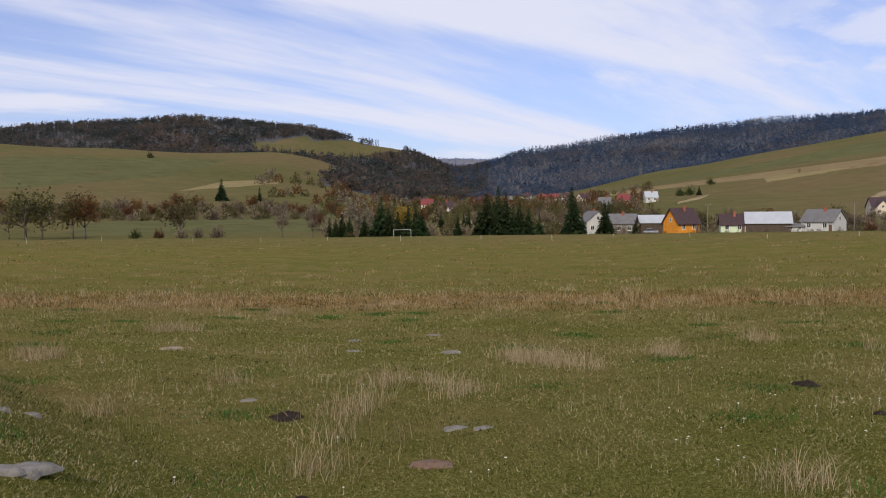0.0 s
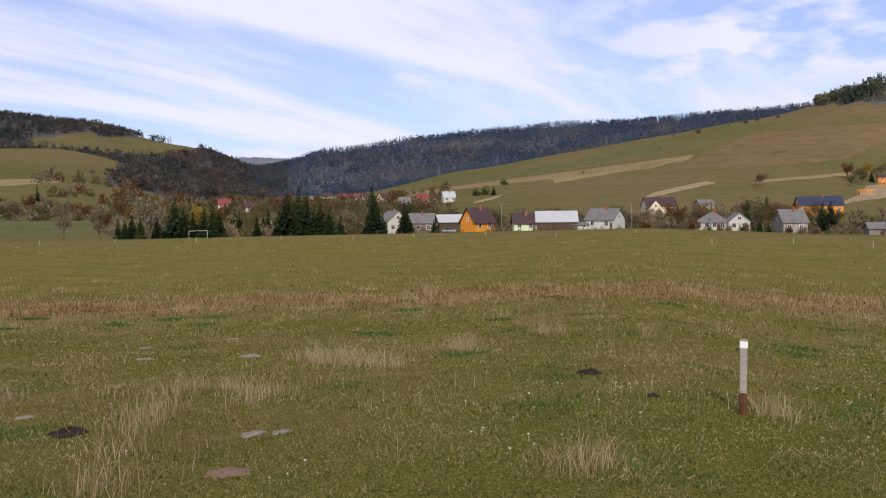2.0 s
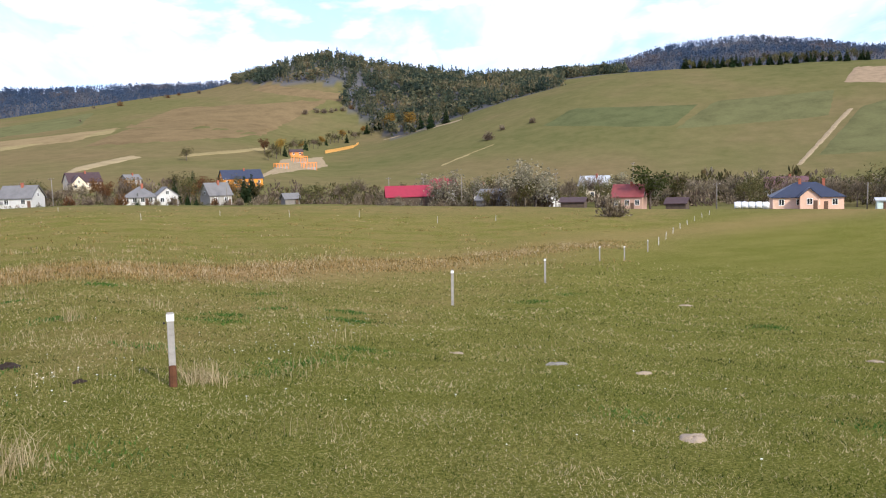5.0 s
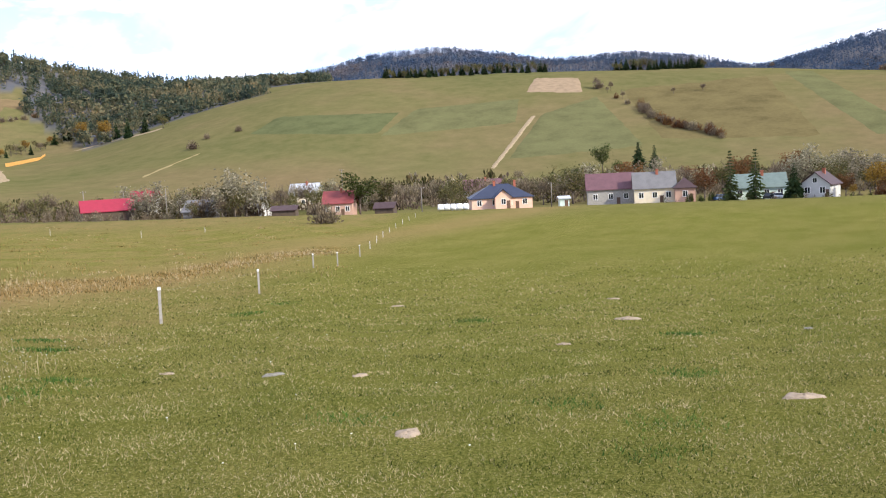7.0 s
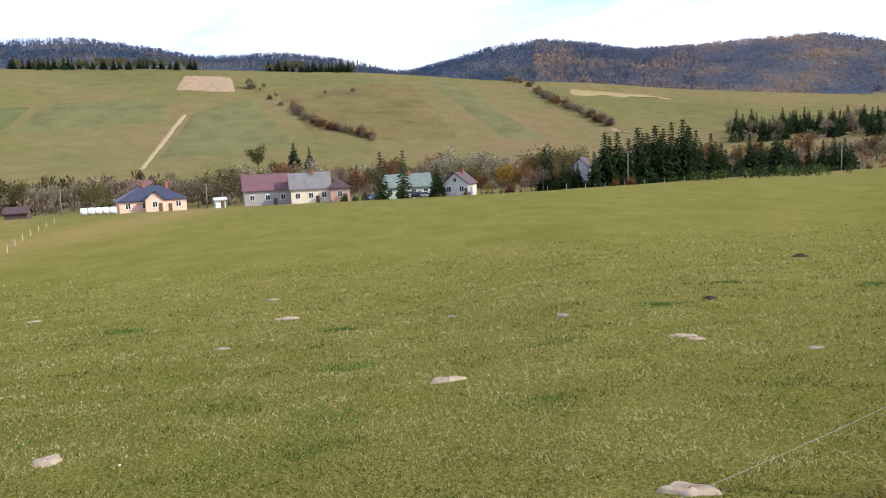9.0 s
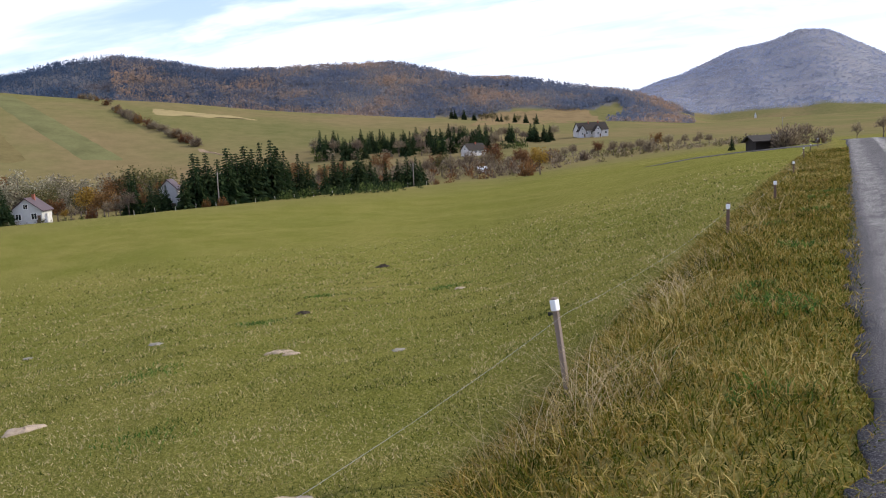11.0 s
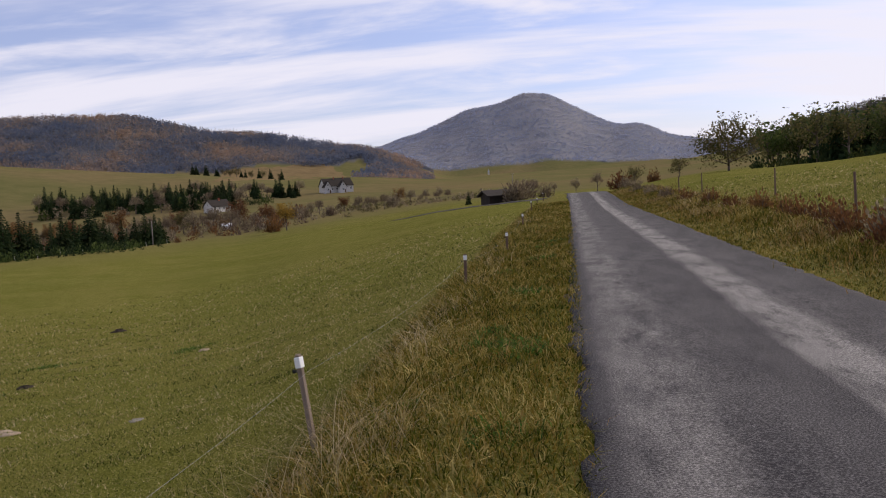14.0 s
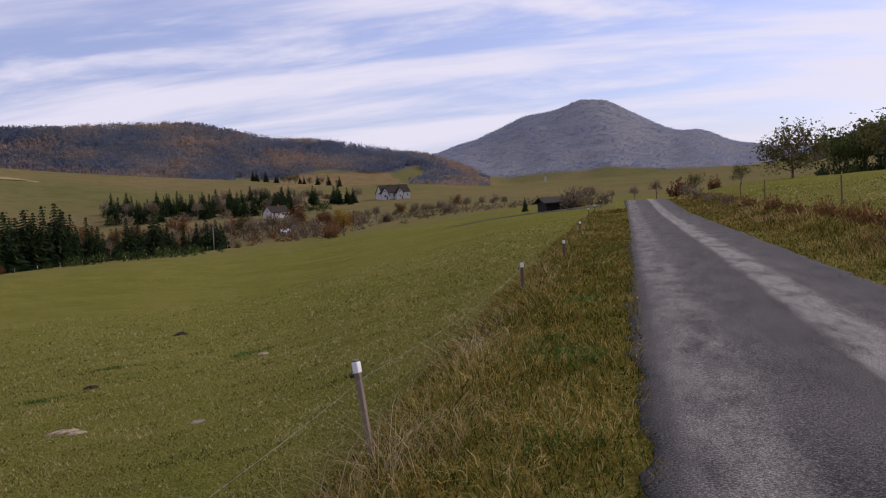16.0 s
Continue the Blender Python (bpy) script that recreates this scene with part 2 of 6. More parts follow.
def height(x, y):
    """The ground's height, anywhere."""
    x, y = np.asarray(x, float), np.asarray(y, float)
    r = np.maximum(np.hypot(x, y), 0.01)
    az = np.degrees(np.arctan2(-x, y))

    def at(table):
        return np.interp(az, BEARINGS, table)

    er = at(EDGE_R)
    ez = EYE + er * np.tan(np.radians(at(EDGE_EL)))
    near = -0.3 + (ez + 0.3) * (1 - np.exp(-r / 70.0)) / (1 - np.exp(-er / 70.0))
    z = near.copy()
    knots = [(er, ez)]
    for rad, el in ((er * 1.12, at(EDGE_EL) - 0.07), (400 + 0 * r, at(VALLEY_EL)), (760 + 0 * r, at(SLOPE_EL)), (1200 + 0 * r, at(CREST_EL)),
                    (1420 + 0 * r, np.minimum(at(CREST_EL), at(RIDGE_EL)) * 0.88 - 0.2), (2000 + 0 * r, at(RIDGE_EL)),
                    (2700 + 0 * r, np.minimum(at(RIDGE_EL), at(FAR_EL)) * 0.8 - 0.2), (3900 + 0 * r, at(FAR_EL)), (4950 + 0 * r, at(FAR_EL) * 0.5)):
        knots.append((rad, EYE + rad * np.tan(np.radians(el))))
    for (r0, z0), (r1, z1) in zip(knots, knots[1:]):
        u = np.clip((r - r0) / (r1 - r0), 0, 1)
        s = 0.6 * u + 0.4 * u * u * (3 - 2 * u)
        z = np.where(r > r0, z0 + (z1 - z0) * s, z)
    # the lane's shelf, its verges and its right-hand bank
    s, l = x * ALONG.x + y * ALONG.y, x * LEFT.x + y * LEFT.y
    on = np.clip((112 - np.abs(s)) / 28, 0, 1)
    shelf = np.where(l > -2.0, np.clip((3.4 - l) / 2.6, 0, 1), np.clip((l + 11) / 6, 0, 1))
    shelf = shelf * shelf * (3 - 2 * shelf) * on
    climb = np.clip((s - 48) / 34, 0, 1)
    climb = 0.46 * climb * climb * (3 - 2 * climb)
    top = np.where(l < -3.9, np.clip((-3.9 - l) / 1.8, 0, 1) * 0.26, 0.0) - np.clip((l - 0.3) / 2, 0, 1) * 0.12 + climb
    z = z * (1 - shelf) + (top - 0.02) * shelf
    bumps = np.clip((r - 1.0) / 6, 0, 1) * np.where((l < 0.4) & (l > -4.1) & (s > -150) & (s < 150), 0, 1)
    z = z + bumps * (0.035 * wave(x, y, 2.3) + 0.05 * wave(x, y, 9.0, 2.0)) * np.clip((400 - r) / 100, 0, 1)
    return z + np.clip((r - 260) / 400, 0, 1) * 0.004 * r * wave(x, y, 210.0 + 0 * r, 5.0) * 0.5


def ground_z(x, y):
    return float(height(np.array([x]), np.array([y]))[0])


def spot(bearing, r):
    """A place on the ground, by bearing and distance."""
    d = toward(bearing)
    return Vector((d.x * r, d.y * r, ground_z(d.x * r, d.y * r)))


def slope_spot(bearing, rise, start=215.0):
    """The place on a slope that lies at that angle above the eye's level, by bearing."""
    d = toward(bearing)
    rr = np.geomspace(start, 4500, 900)
    el = np.degrees(np.arctan2(height(d.x * rr, d.y * rr) - EYE, rr))
    k = int(np.argmax(el >= rise)) if (el >= rise).any() else int(np.argmax(el))
    return Vector((d.x * rr[k], d.y * rr[k], EYE + rr[k] * math.tan(radians(el[k]))))


def mesh_object(name, verts, faces, mat, smooth=False):
    me = bpy.data.meshes.new(name)
    me.from_pydata(verts, [], faces)
    me.materials.append(mat)
    if smooth:
        me.polygons.foreach_set("use_smooth", np.ones(len(me.polygons), bool))
    me.update()
    return new(name, me)


def quick_mesh(name, co, tri, mat, smooth=False):
    """A big triangle mesh from arrays."""
    me = bpy.data.meshes.new(name)
    me.vertices.add(len(co))
    me.vertices.foreach_set("co", np.asarray(co, np.float32).ravel())
    n = len(tri)
    me.loops.add(n * 3)
    me.loops.foreach_set("vertex_index", np.asarray(tri, np.int32).ravel())
    me.polygons.add(n)
    me.polygons.foreach_set("loop_start", np.arange(0, n * 3, 3, dtype=np.int32))
    me.polygons.foreach_set("use_smooth", np.full(n, smooth))
    me.materials.append(mat)
    me.update(calc_edges=True)
    me.validate()
    return new(name, me)


# brown swale of rough grass in the pasture, and the strip of dry verge
SWALE = [(-60, 46), (-25, 43), (4, 43), (24, 37), (47, 41), (97, 54)]


def dryness(x, y):
    sx, sy = zip(*SWALE)
    mid = np.interp(x, sx, sy)
    d = (y - mid - 1.2 * wave(x, y, 17)) / np.where(x > 40, 9.0, np.where(y > mid, 5.0, 8.0))
    dry = np.exp(-d * d) * (y > 0) * np.interp(x, [25, 60], [1, 0.5])
    side = (y - 10.6) * 0.929 - (x - 6.7) * 0.369
    dry = np.maximum(dry, np.clip(side / 3, 0, 1) * np.clip(0.22 + 0.22 * wave(x, y, 7.0, 3.0) + 0.16 * wave(x, y, 1.9, 6.0), 0, 0.6))
    s, l = x * ALONG.x + y * ALONG.y, x * LEFT.x + y * LEFT.y
    verge = np.exp(-((l - 1.7) / 1.2) ** 2) * 0.30 + np.exp(-((l + 5.6) / 1.5) ** 2) * 0.5
    return np.clip(dry + verge * (s > -0.5) * (s < 140), 0, 1)


def land_material():
    m, nt, b = material("pasture", 1.0, 0, 0.0)
    v = place_vec(nt)
    att = nt.nodes.new("ShaderNodeAttribute")
    att.attribute_name = "cover"
    sep = nt.nodes.new("ShaderNodeSeparateColor")
    nt.links.new(att.outputs["Color"], sep.inputs[0])
    turf = ramp(nt, noise_out(nt, 0.35, 6, v, 0.65), [(0.28, (0.073, 0.086, 0.012)), (0.47, (0.109, 0.113, 0.019)), (0.60, (0.141, 0.125, 0.028)), (0.75, (0.180, 0.146, 0.046))])
    # fine speckle; its dark stop paints the shade in gaps between blades
    fine = ramp(nt, noise_out(nt, 24, 5, v, 0.75), [(0.38, (0.027, 0.036, 0.005)), (0.5, (0.126, 0.128, 0.023)), (0.62, (0.324, 0.279, 0.096))])
    turf = mix(nt, 0.45, turf, ramp(nt, noise_out(nt, 1.9, 6, v, 0.75), [(0.36, (0.044, 0.060, 0.008)), (0.5, (0.112, 0.113, 0.022)), (0.64, (0.214, 0.171, 0.070))]))
    turf = mix(nt, 0.35, turf, ramp(nt, noise_out(nt, 0.03, 4, v), [(0.35, (0.073, 0.102, 0.019)), (0.65, (0.167, 0.136, 0.040))]))
    turf = mix(nt, 0.5, turf, ramp(nt, noise_out(nt, 0.13, 5, place_vec(nt, scale=(0.6, 1.6, 1)), 0.7), [(0.38, (0.065, 0.083, 0.014)), (0.62, (0.189, 0.154, 0.056))]))
    turf = mix(nt, 0.5, turf, fine)
    # grass farther off: browner, and greyed in its colour to stand for haze
    far = ramp(nt, noise_out(nt, 0.006, 5, v, 0.6), [(0.30, (0.088, 0.098, 0.036)), (0.46, (0.118, 0.112, 0.046)), (0.56, (0.146, 0.118, 0.058)), (0.7, (0.166, 0.119, 0.066))])
    far = mix(nt, 0.35, far, ramp(nt, noise_out(nt, 0.09, 5, v, 0.7), [(0.3, (0.071, 0.071, 0.022)), (0.7, (0.194, 0.149, 0.072))]))
    c = mix(nt, sep.outputs["Blue"], turf, far)
    dry = ramp(nt, noise_out(nt, 2.2, 6, v, 0.7), [(0.3, (0.13, 0.088, 0.036)), (0.5, (0.24, 0.160, 0.075)), (0.7, (0.34, 0.25, 0.13))])
    c = mix(nt, sep.outputs["Red"], c, dry)
    # woodland floor, bluish; past 2600 m paler still, haze put into the colour
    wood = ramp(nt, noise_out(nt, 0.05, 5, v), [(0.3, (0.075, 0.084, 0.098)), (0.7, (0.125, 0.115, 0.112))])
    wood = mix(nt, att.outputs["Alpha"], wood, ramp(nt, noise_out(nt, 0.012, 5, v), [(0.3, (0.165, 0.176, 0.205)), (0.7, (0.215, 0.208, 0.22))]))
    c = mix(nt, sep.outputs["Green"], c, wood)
    nt.links.new(c, b.inputs["Base Color"])
    bumped(nt, b, noise_out(nt, 14, 6, v, 0.8), 0.8, 0.06)
    return m


def wooded(x, y):
    """1 where woods cover the land (the ridges behind the meadow hills)."""
    r = np.hypot(x, y)
    az = np.degrees(np.arctan2(-x, y))
    el = np.degrees(np.arctan2(height(x, y) - EYE, r))
    w = (r > 1330).astype(float)
    # meadow tongues on the far slopes
    w *= 1 - ((az < -118) & (az > -130 + 0.6 * np.sin(r / 70)) & (el < 2.15 + 0.25 * np.sin(az * 0.9)) & (r < 2600))
    w *= 1 - ((az < -134.2 + 0.6 * np.sin(r / 90)) & (az > -155) & (r < 2900))
    # the wooded nose of the left hill, the wooded knoll and the wood in the gully
    w = np.maximum(w, ((az < 7.5 + 0.7 * np.sin(r / 60)) & (az > -1.5) & (r > 760) & (el > 0.75)))
    # heath between the nose and the upper wood
    w *= 1 - ((az > 2.6) & (az < 12.3) & (el > np.interp(az, [2.6, 5, 8, 12.3], [3.7, 3.55, 3.5, 4.1])) & (el < np.interp(az, [2.6, 5, 9, 12.3], [4.2, 4.55, 4.9, 4.6]) + 0.12 * np.sin(r / 33 + az * 3)) & (r < 2600))
    w = np.maximum(w, ((az < -36.5) & (az > -62) & (r > 1020) & (el > np.interp(-az, [36.5, 44, 48, 62], [6.05, 5.95, 5.7, 5.4]) + 0.06 * np.sin(az * 4.3))))
    w = np.maximum(w, ((az < -43.5 - 0.4 * np.sin(r / 30)) & (az > -58) & (r > 620) & (el > np.interp(-az, [43.5, 44, 45.5, 46.5, 47.5, 49.6, 51.7, 55, 58], [4.6, 4.3, 3.0, 2.45, 2.2, 2.65, 3.45, 4.35, 4.85])) & (r > 770)))
    return w


def build_ground():
    az = np.concatenate([np.arange(-180, -168, 2.0), np.arange(-168, 32, 0.25), np.arange(32, 180, 4.0)])
    rr = np.concatenate([[0.05], np.geomspace(0.6, 900, 165), np.geomspace(925, 4950, 85)])
    A, R = np.meshgrid(np.radians(az), rr, indexing="ij")
    X, Y = -np.sin(A) * R, np.cos(A) * R
    Z = height(X, Y)
    na, nr = A.shape
    i = np.arange(na * nr).reshape(na, nr)
    j = np.roll(i, -1, axis=0)
    q = np.stack([i[:, :-1], j[:, :-1], j[:, 1:], i[:, 1:]], -1).reshape(-1, 4)
    q = q[:, ::-1]
    tri = np.concatenate([q[:, [0, 1, 2]], q[:, [0, 2, 3]]])
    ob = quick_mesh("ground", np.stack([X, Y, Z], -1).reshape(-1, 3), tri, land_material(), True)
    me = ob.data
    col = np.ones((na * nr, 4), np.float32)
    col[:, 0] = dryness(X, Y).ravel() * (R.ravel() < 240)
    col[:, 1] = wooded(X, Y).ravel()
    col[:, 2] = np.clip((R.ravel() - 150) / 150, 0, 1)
    # alpha: the distant ground that takes the pale haze tint
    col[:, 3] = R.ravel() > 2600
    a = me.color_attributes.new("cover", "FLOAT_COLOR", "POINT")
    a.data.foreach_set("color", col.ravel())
    return tagged(ob, "grazed autumn pasture rolling up to wooded hills", "ground", kind="structure")


ground = build_ground()


# ---- builders ----
def part(name, bm, mat, parent=None, label="", smooth=False):
    """Links a bmesh as one mesh object under a thing or a part."""
    me = bpy.data.meshes.new(name)
    bm.to_mesh(me)
    bm.free()
    me.materials.append(mat)
    if smooth:
        me.polygons.foreach_set("use_smooth", np.ones(len(me.polygons), bool))
    ob = new(name, me)
    if parent:
        ob.parent = parent
    if label:
        ob["label"] = label
    return ob


def thing(name, m, label, category, group=""):
    ob = new(name)
    ob.empty_display_size = 0.2
    ob.matrix_world = m
    return tagged(ob, label, category, group)


def box(bm, x0, x1, y0, y1, z0, z1):
    v = [bm.verts.new((x, y, z)) for z in (z0, z1) for y in (y0, y1) for x in (x0, x1)]
    for f in ((0, 2, 3, 1), (4, 5, 7, 6), (0, 1, 5, 4), (2, 6, 7, 3), (0, 4, 6, 2), (1, 3, 7, 5)):
        bm.faces.new([v[k] for k in f])
    return v


def tube(bm, a, b, r0, r1, n=6, cap=True):
    """A tapered stick from a to b."""
    a, b = Vector(a), Vector(b)
    d = (b - a).normalized()
    u = d.orthogonal().normalized()
    w = d.cross(u)
    rings = []
    for p, r in ((a, r0), (b, r1)):
        rings.append([bm.verts.new(p + (u * math.cos(t) + w * math.sin(t)) * r) for t in (2 * math.pi * k / n for k in range(n))])
    for k in range(n):
        bm.faces.new((rings[0][k], rings[0][(k + 1) % n], rings[1][(k + 1) % n], rings[1][k]))
    if cap:
        bm.faces.new(rings[1])
        bm.faces.new(rings[0][::-1])
    return rings


def prism(bm, outline, x0, x1):
    """An outline in y and z, drawn out along x."""
    a = [bm.verts.new((x0, y, z)) for y, z in outline]
    b = [bm.verts.new((x1, y, z)) for y, z in outline]
    n = len(outline)
    for k in range(n):
        bm.faces.new((a[k], a[(k + 1) % n], b[(k + 1) % n], b[k]))
    bm.faces.new(a[::-1])
    bm.faces.new(b)
    bmesh.ops.recalc_face_normals(bm, faces=bm.faces)


# ---- fields, tracks and bare soil on the slopes ----
STUBBLE = plain("stubble", (0.29, 0.23, 0.135), 0.95, 0.25, 0.15, spec=0.0)
PLOUGH = plain("bare_soil", (0.27, 0.20, 0.13), 0.95, 0.3, 0.2, spec=0.0)
LUSH = plain("lush_grass", (0.096, 0.104, 0.046), 0.95, 0.3, 0.08, spec=0.0)
BROWN = plain("withered_grass", (0.168, 0.122, 0.064), 0.95, 0.3, 0.05, spec=0.0)
DULL = plain("dull_meadow", (0.126, 0.103, 0.046), 0.95, 0.35, 0.05, spec=0.0)
MEADOW = plain("mown_meadow", (0.118, 0.117, 0.053), 0.95, 0.3, 0.06, spec=0.0)
TAWNY = plain("tawny_grass", (0.23, 0.172, 0.092), 0.95, 0.3, 0.06, spec=0.0)
PALE = plain("pale_grass", (0.25, 0.20, 0.10), 0.95, 0.25, 0.08, spec=0.0)
GRAVEL = plain("gravel", (0.28, 0.22, 0.14), 0.95, 0.25, 0.5, spec=0.0)


def field(label, corners, mat, lift=0.12, nu=14, nv=8, ragged=0.06):
    """A strip of land that follows the slope; corners by bearing and rise."""
    c = [Vector(q) for q in corners]
    verts, rng = [], random.Random(len(label) + int(abs(c[0].x) * 10))
    for i in range(nu + 1):
        for j in range(nv + 1):
            u, v = i / nu, j / nv
            p = c[0].lerp(c[1], u).lerp(c[3].lerp(c[2], u), v)
            if j in (0, nv) or i in (0, nu):
                p = p + Vector((rng.uniform(-1, 1) * ragged, rng.uniform(-1, 1) * ragged * 0.5))
            s = slope_spot(p.x, p.y, float(np.interp(p.x, BEARINGS, EDGE_R)) * 1.05)
            rim = j in (0, nv) or i in (0, nu)
            verts.append((s.x, s.y, s.z + (-0.35 if rim else lift + 0.0004 * s.to_2d().length)))
    faces = [(i * (nv + 1) + j, (i + 1) * (nv + 1) + j, (i + 1) * (nv + 1) + j + 1, i * (nv + 1) + j + 1) for i in range(nu) for j in range(nv)]
    ob = mesh_object("field", verts, faces, mat, True)
    return tagged(ob, label, "field", kind="structure")


field("pale bare-soil square field high on the slope", [(-74.7, 4.59), (-78.7, 4.30), (-78.3, 5.36), (-75.4, 5.55)], PLOUGH)
field("worn sandy track climbing the green slope", [(-72.1, -0.30), (-72.6, -0.30), (-75.55, 3.11), (-75.15, 3.21)], GRAVEL, nu=3, nv=24)
field("strip of pale stubble on the hillside", [(-20.4, 1.55), (-29.4, 3.0), (-29.8, 3.3), (-20.0, 2.1)], PALE)
field("narrow ploughed strip above the village", [(-26.0, 0.42), (-31.1, 1.5), (-30.3, 1.62), (-26.8, 0.9)], STUBBLE)
field("thin strip of stubble across the slope", [(-32.7, 1.37), (-38.8, 1.75), (-38.8, 1.96), (-33.1, 1.55)], PALE)
field("thin stubble strip low on the slope", [(-15.2, 0.30), (-16.8, 0.68), (-17.4, 0.97), (-15.2, 0.44)], STUBBLE)
field("pale grassy strip beside the village road", [(-9.0, 0.75), (-14.0, 1.15), (-14.2, 1.45), (-9.5, 0.95)], PALE)
field("dark green meadow parcel on the slope", [(-56.2, 2.75), (-65.1, 2.35), (-66.9, 3.87), (-58.5, 3.95)], LUSH)
field("green meadow strip down the hill", [(-95.7, 0.5), (-98.8, 0.3), (-92.4, 4.7), (-90.4, 4.9)], MEADOW, nu=6, nv=18)
field("withered brown meadow on the hillside", [(-83.0, 1.0), (-93.6, 0.5), (-90.0, 4.75), (-80.4, 4.5)], DULL, nu=10, nv=14, ragged=0.2)
field("pale strip cut across the hill", [(17.4, 1.39), (10.5, 1.9), (10.5, 2.2), (14.1, 2.1)], PALE)
field("long green meadow strip on the hillside", [(-9.0, 1.05), (-27.5, 3.3), (-28.5, 4.35), (-13.0, 1.62)], MEADOW, nu=26, nv=6)
field("tawny strip of dry grass below the meadow", [(-9.8, 0.9), (-27.3, 2.5), (-29.6, 3.35), (-14.0, 1.5)], TAWNY, lift=0.3, nu=26, nv=6)
field("bright green meadow on the valley floor", [(24.5, -1.30), (6.6, -1.36), (6.8, 0.05), (23.0, -0.55)], MEADOW, lift=0.25, nu=22, nv=10)
field("green meadow on the broad hill's flank", [(27.5, 1.4), (17.8, 2.3), (13.2, 3.55), (27.5, 3.6)], MEADOW, nu=18, nv=10, ragged=0.15)
field("green meadow between the parcels on the slope", [(-64.6, 2.2), (-74.4, 2.6), (-74.6, 4.3), (-67.4, 4.0)], MEADOW, nu=14, nv=10, ragged=0.1)
field("lower green pasture on the slope", [(-73.0, 0.2), (-82.8, 0.6), (-79.4, 4.2), (-75.8, 3.2)], MEADOW, nu=14, nv=14, ragged=0.1)
field("withered brown slope below the crest", [(-27.0, 2.1), (-38.5, 2.6), (-43.0, 5.0), (-33.0, 4.6)], BROWN, nu=16, nv=12, ragged=0.2)
field("brown withered field beside the wood", [(-37.5, 5.55), (-44.5, 4.6), (-43.6, 5.3), (-38.5, 6.0)], BROWN)
field("sandy path along the ridge", [(-45.8, 2.05), (-51.5, 3.38), (-51.5, 3.50), (-45.8, 2.2)], GRAVEL, nu=16, nv=2)
field("pale path across the green slope", [(-49.8, 0.3), (-53.6, 1.75), (-53.7, 1.85), (-49.7, 0.45)], PALE, nu=12, nv=2)
field("trodden bare earth of a building site", [(-38.6, 0.1), (-42.6, 0.55), (-42.2, 1.25), (-39.4, 1.2)], GRAVEL, ragged=0.15)
field("pale dirt road down to the village", [(-36.2, -0.6), (-37.0, -0.6), (-40.2, 0.75), (-39.5, 0.85)], GRAVEL, nu=3, nv=12)
field("bare earth bank at the hedge end", [(-102.7, 0.75), (-104.8, 0.30), (-104.2, 0.45), (-102.6, 0.98)], PLOUGH)
field("brown heath on the far slope", [(-119.8, 1.35), (-129.3, 1.15), (-127.8, 2.15), (-121.5, 2.2)], BROWN, ragged=0.2)
field("pale hay meadow on the hill shoulder", [(-100.0, 3.2), (-107.0, 2.5), (-105.0, 2.9), (-100.0, 3.6)], PALE, ragged=0.15)


# ---- far woods ----
def thin_sheet(nt, b, colour, share):
    """Leaves and blades let part of the light through."""
    t, x = nt.nodes.new("ShaderNodeBsdfTranslucent"), nt.nodes.new("ShaderNodeMixShader")
    nt.links.new(colour, b.inputs["Base Color"])
    nt.links.new(colour, t.inputs["Color"])
    x.inputs[0].default_value = share
    nt.links.new(b.outputs[0], x.inputs[1])
    nt.links.new(t.outputs[0], x.inputs[2])
    nt.links.new(x.outputs[0], nt.nodes["Material Output"].inputs["Surface"])


def wood_material(name, stops, patch=0.012, mottle=0.2, single=0.13):
    m, nt, b = material(name, 0.95, 0, 0.1)
    g = nt.nodes.new("ShaderNodeNewGeometry")
    v = place_vec(nt)
    n = noise_out(nt, patch, 4, v, 0.65)
    add = nt.nodes.new("ShaderNodeMath")
    add.operation = "ADD"
    nt.links.new(span(nt, g.outputs["Random Per Island"], 0, 1, -single, single), add.inputs[0])
    nt.links.new(n, add.inputs[1])
    c = ramp(nt, add.outputs[0], stops)
    c = mix(nt, mottle, c, ramp(nt, noise_out(nt, 0.35, 4, v, 0.8), [(0.35, (0.012, 0.014, 0.012)), (0.7, (0.10, 0.09, 0.06))]))
    thin_sheet(nt, b, c, 0.45)
    return m


WOOD_NEAR = wood_material("autumn_wood", [(0.30, (0.033, 0.049, 0.055)), (0.46, (0.058, 0.070, 0.065)), (0.56, (0.111, 0.090, 0.081)), (0.66, (0.150, 0.109, 0.087)), (0.78, (0.195, 0.147, 0.091))])
WOOD_DARK = wood_material("conifer_wood", [(0.30, (0.032, 0.051, 0.043)), (0.48, (0.066, 0.088, 0.058)), (0.56, (0.155, 0.150, 0.082)), (0.66, (0.228, 0.192, 0.113)), (0.78, (0.311, 0.209, 0.082))], 0.016, 0.12, 0.10)
# the next three carry distance haze in their colours: bluish, low in contrast
WOOD_HAZE_BLUE = wood_material("hazed_spruce_wood", [(0.30, (0.044, 0.074, 0.136)), (0.50, (0.061, 0.092, 0.146)), (0.60, (0.112, 0.112, 0.132)), (0.72, (0.169, 0.134, 0.122))], 0.008, 0.04, 0.05)
WOOD_HAZE_MIX = wood_material("hazed_mixed_wood", [(0.30, (0.094, 0.126, 0.196)), (0.46, (0.133, 0.151, 0.201)), (0.56, (0.265, 0.208, 0.175)), (0.72, (0.388, 0.248, 0.165))], 0.0055, 0.05, 0.07)
WOOD_HAZE_FAR = wood_material("hazed_beech_wood", [(0.30, (0.264, 0.304, 0.434)), (0.5, (0.303, 0.337, 0.447)), (0.65, (0.343, 0.351, 0.415))], 0.004, 0.02, 0.05)


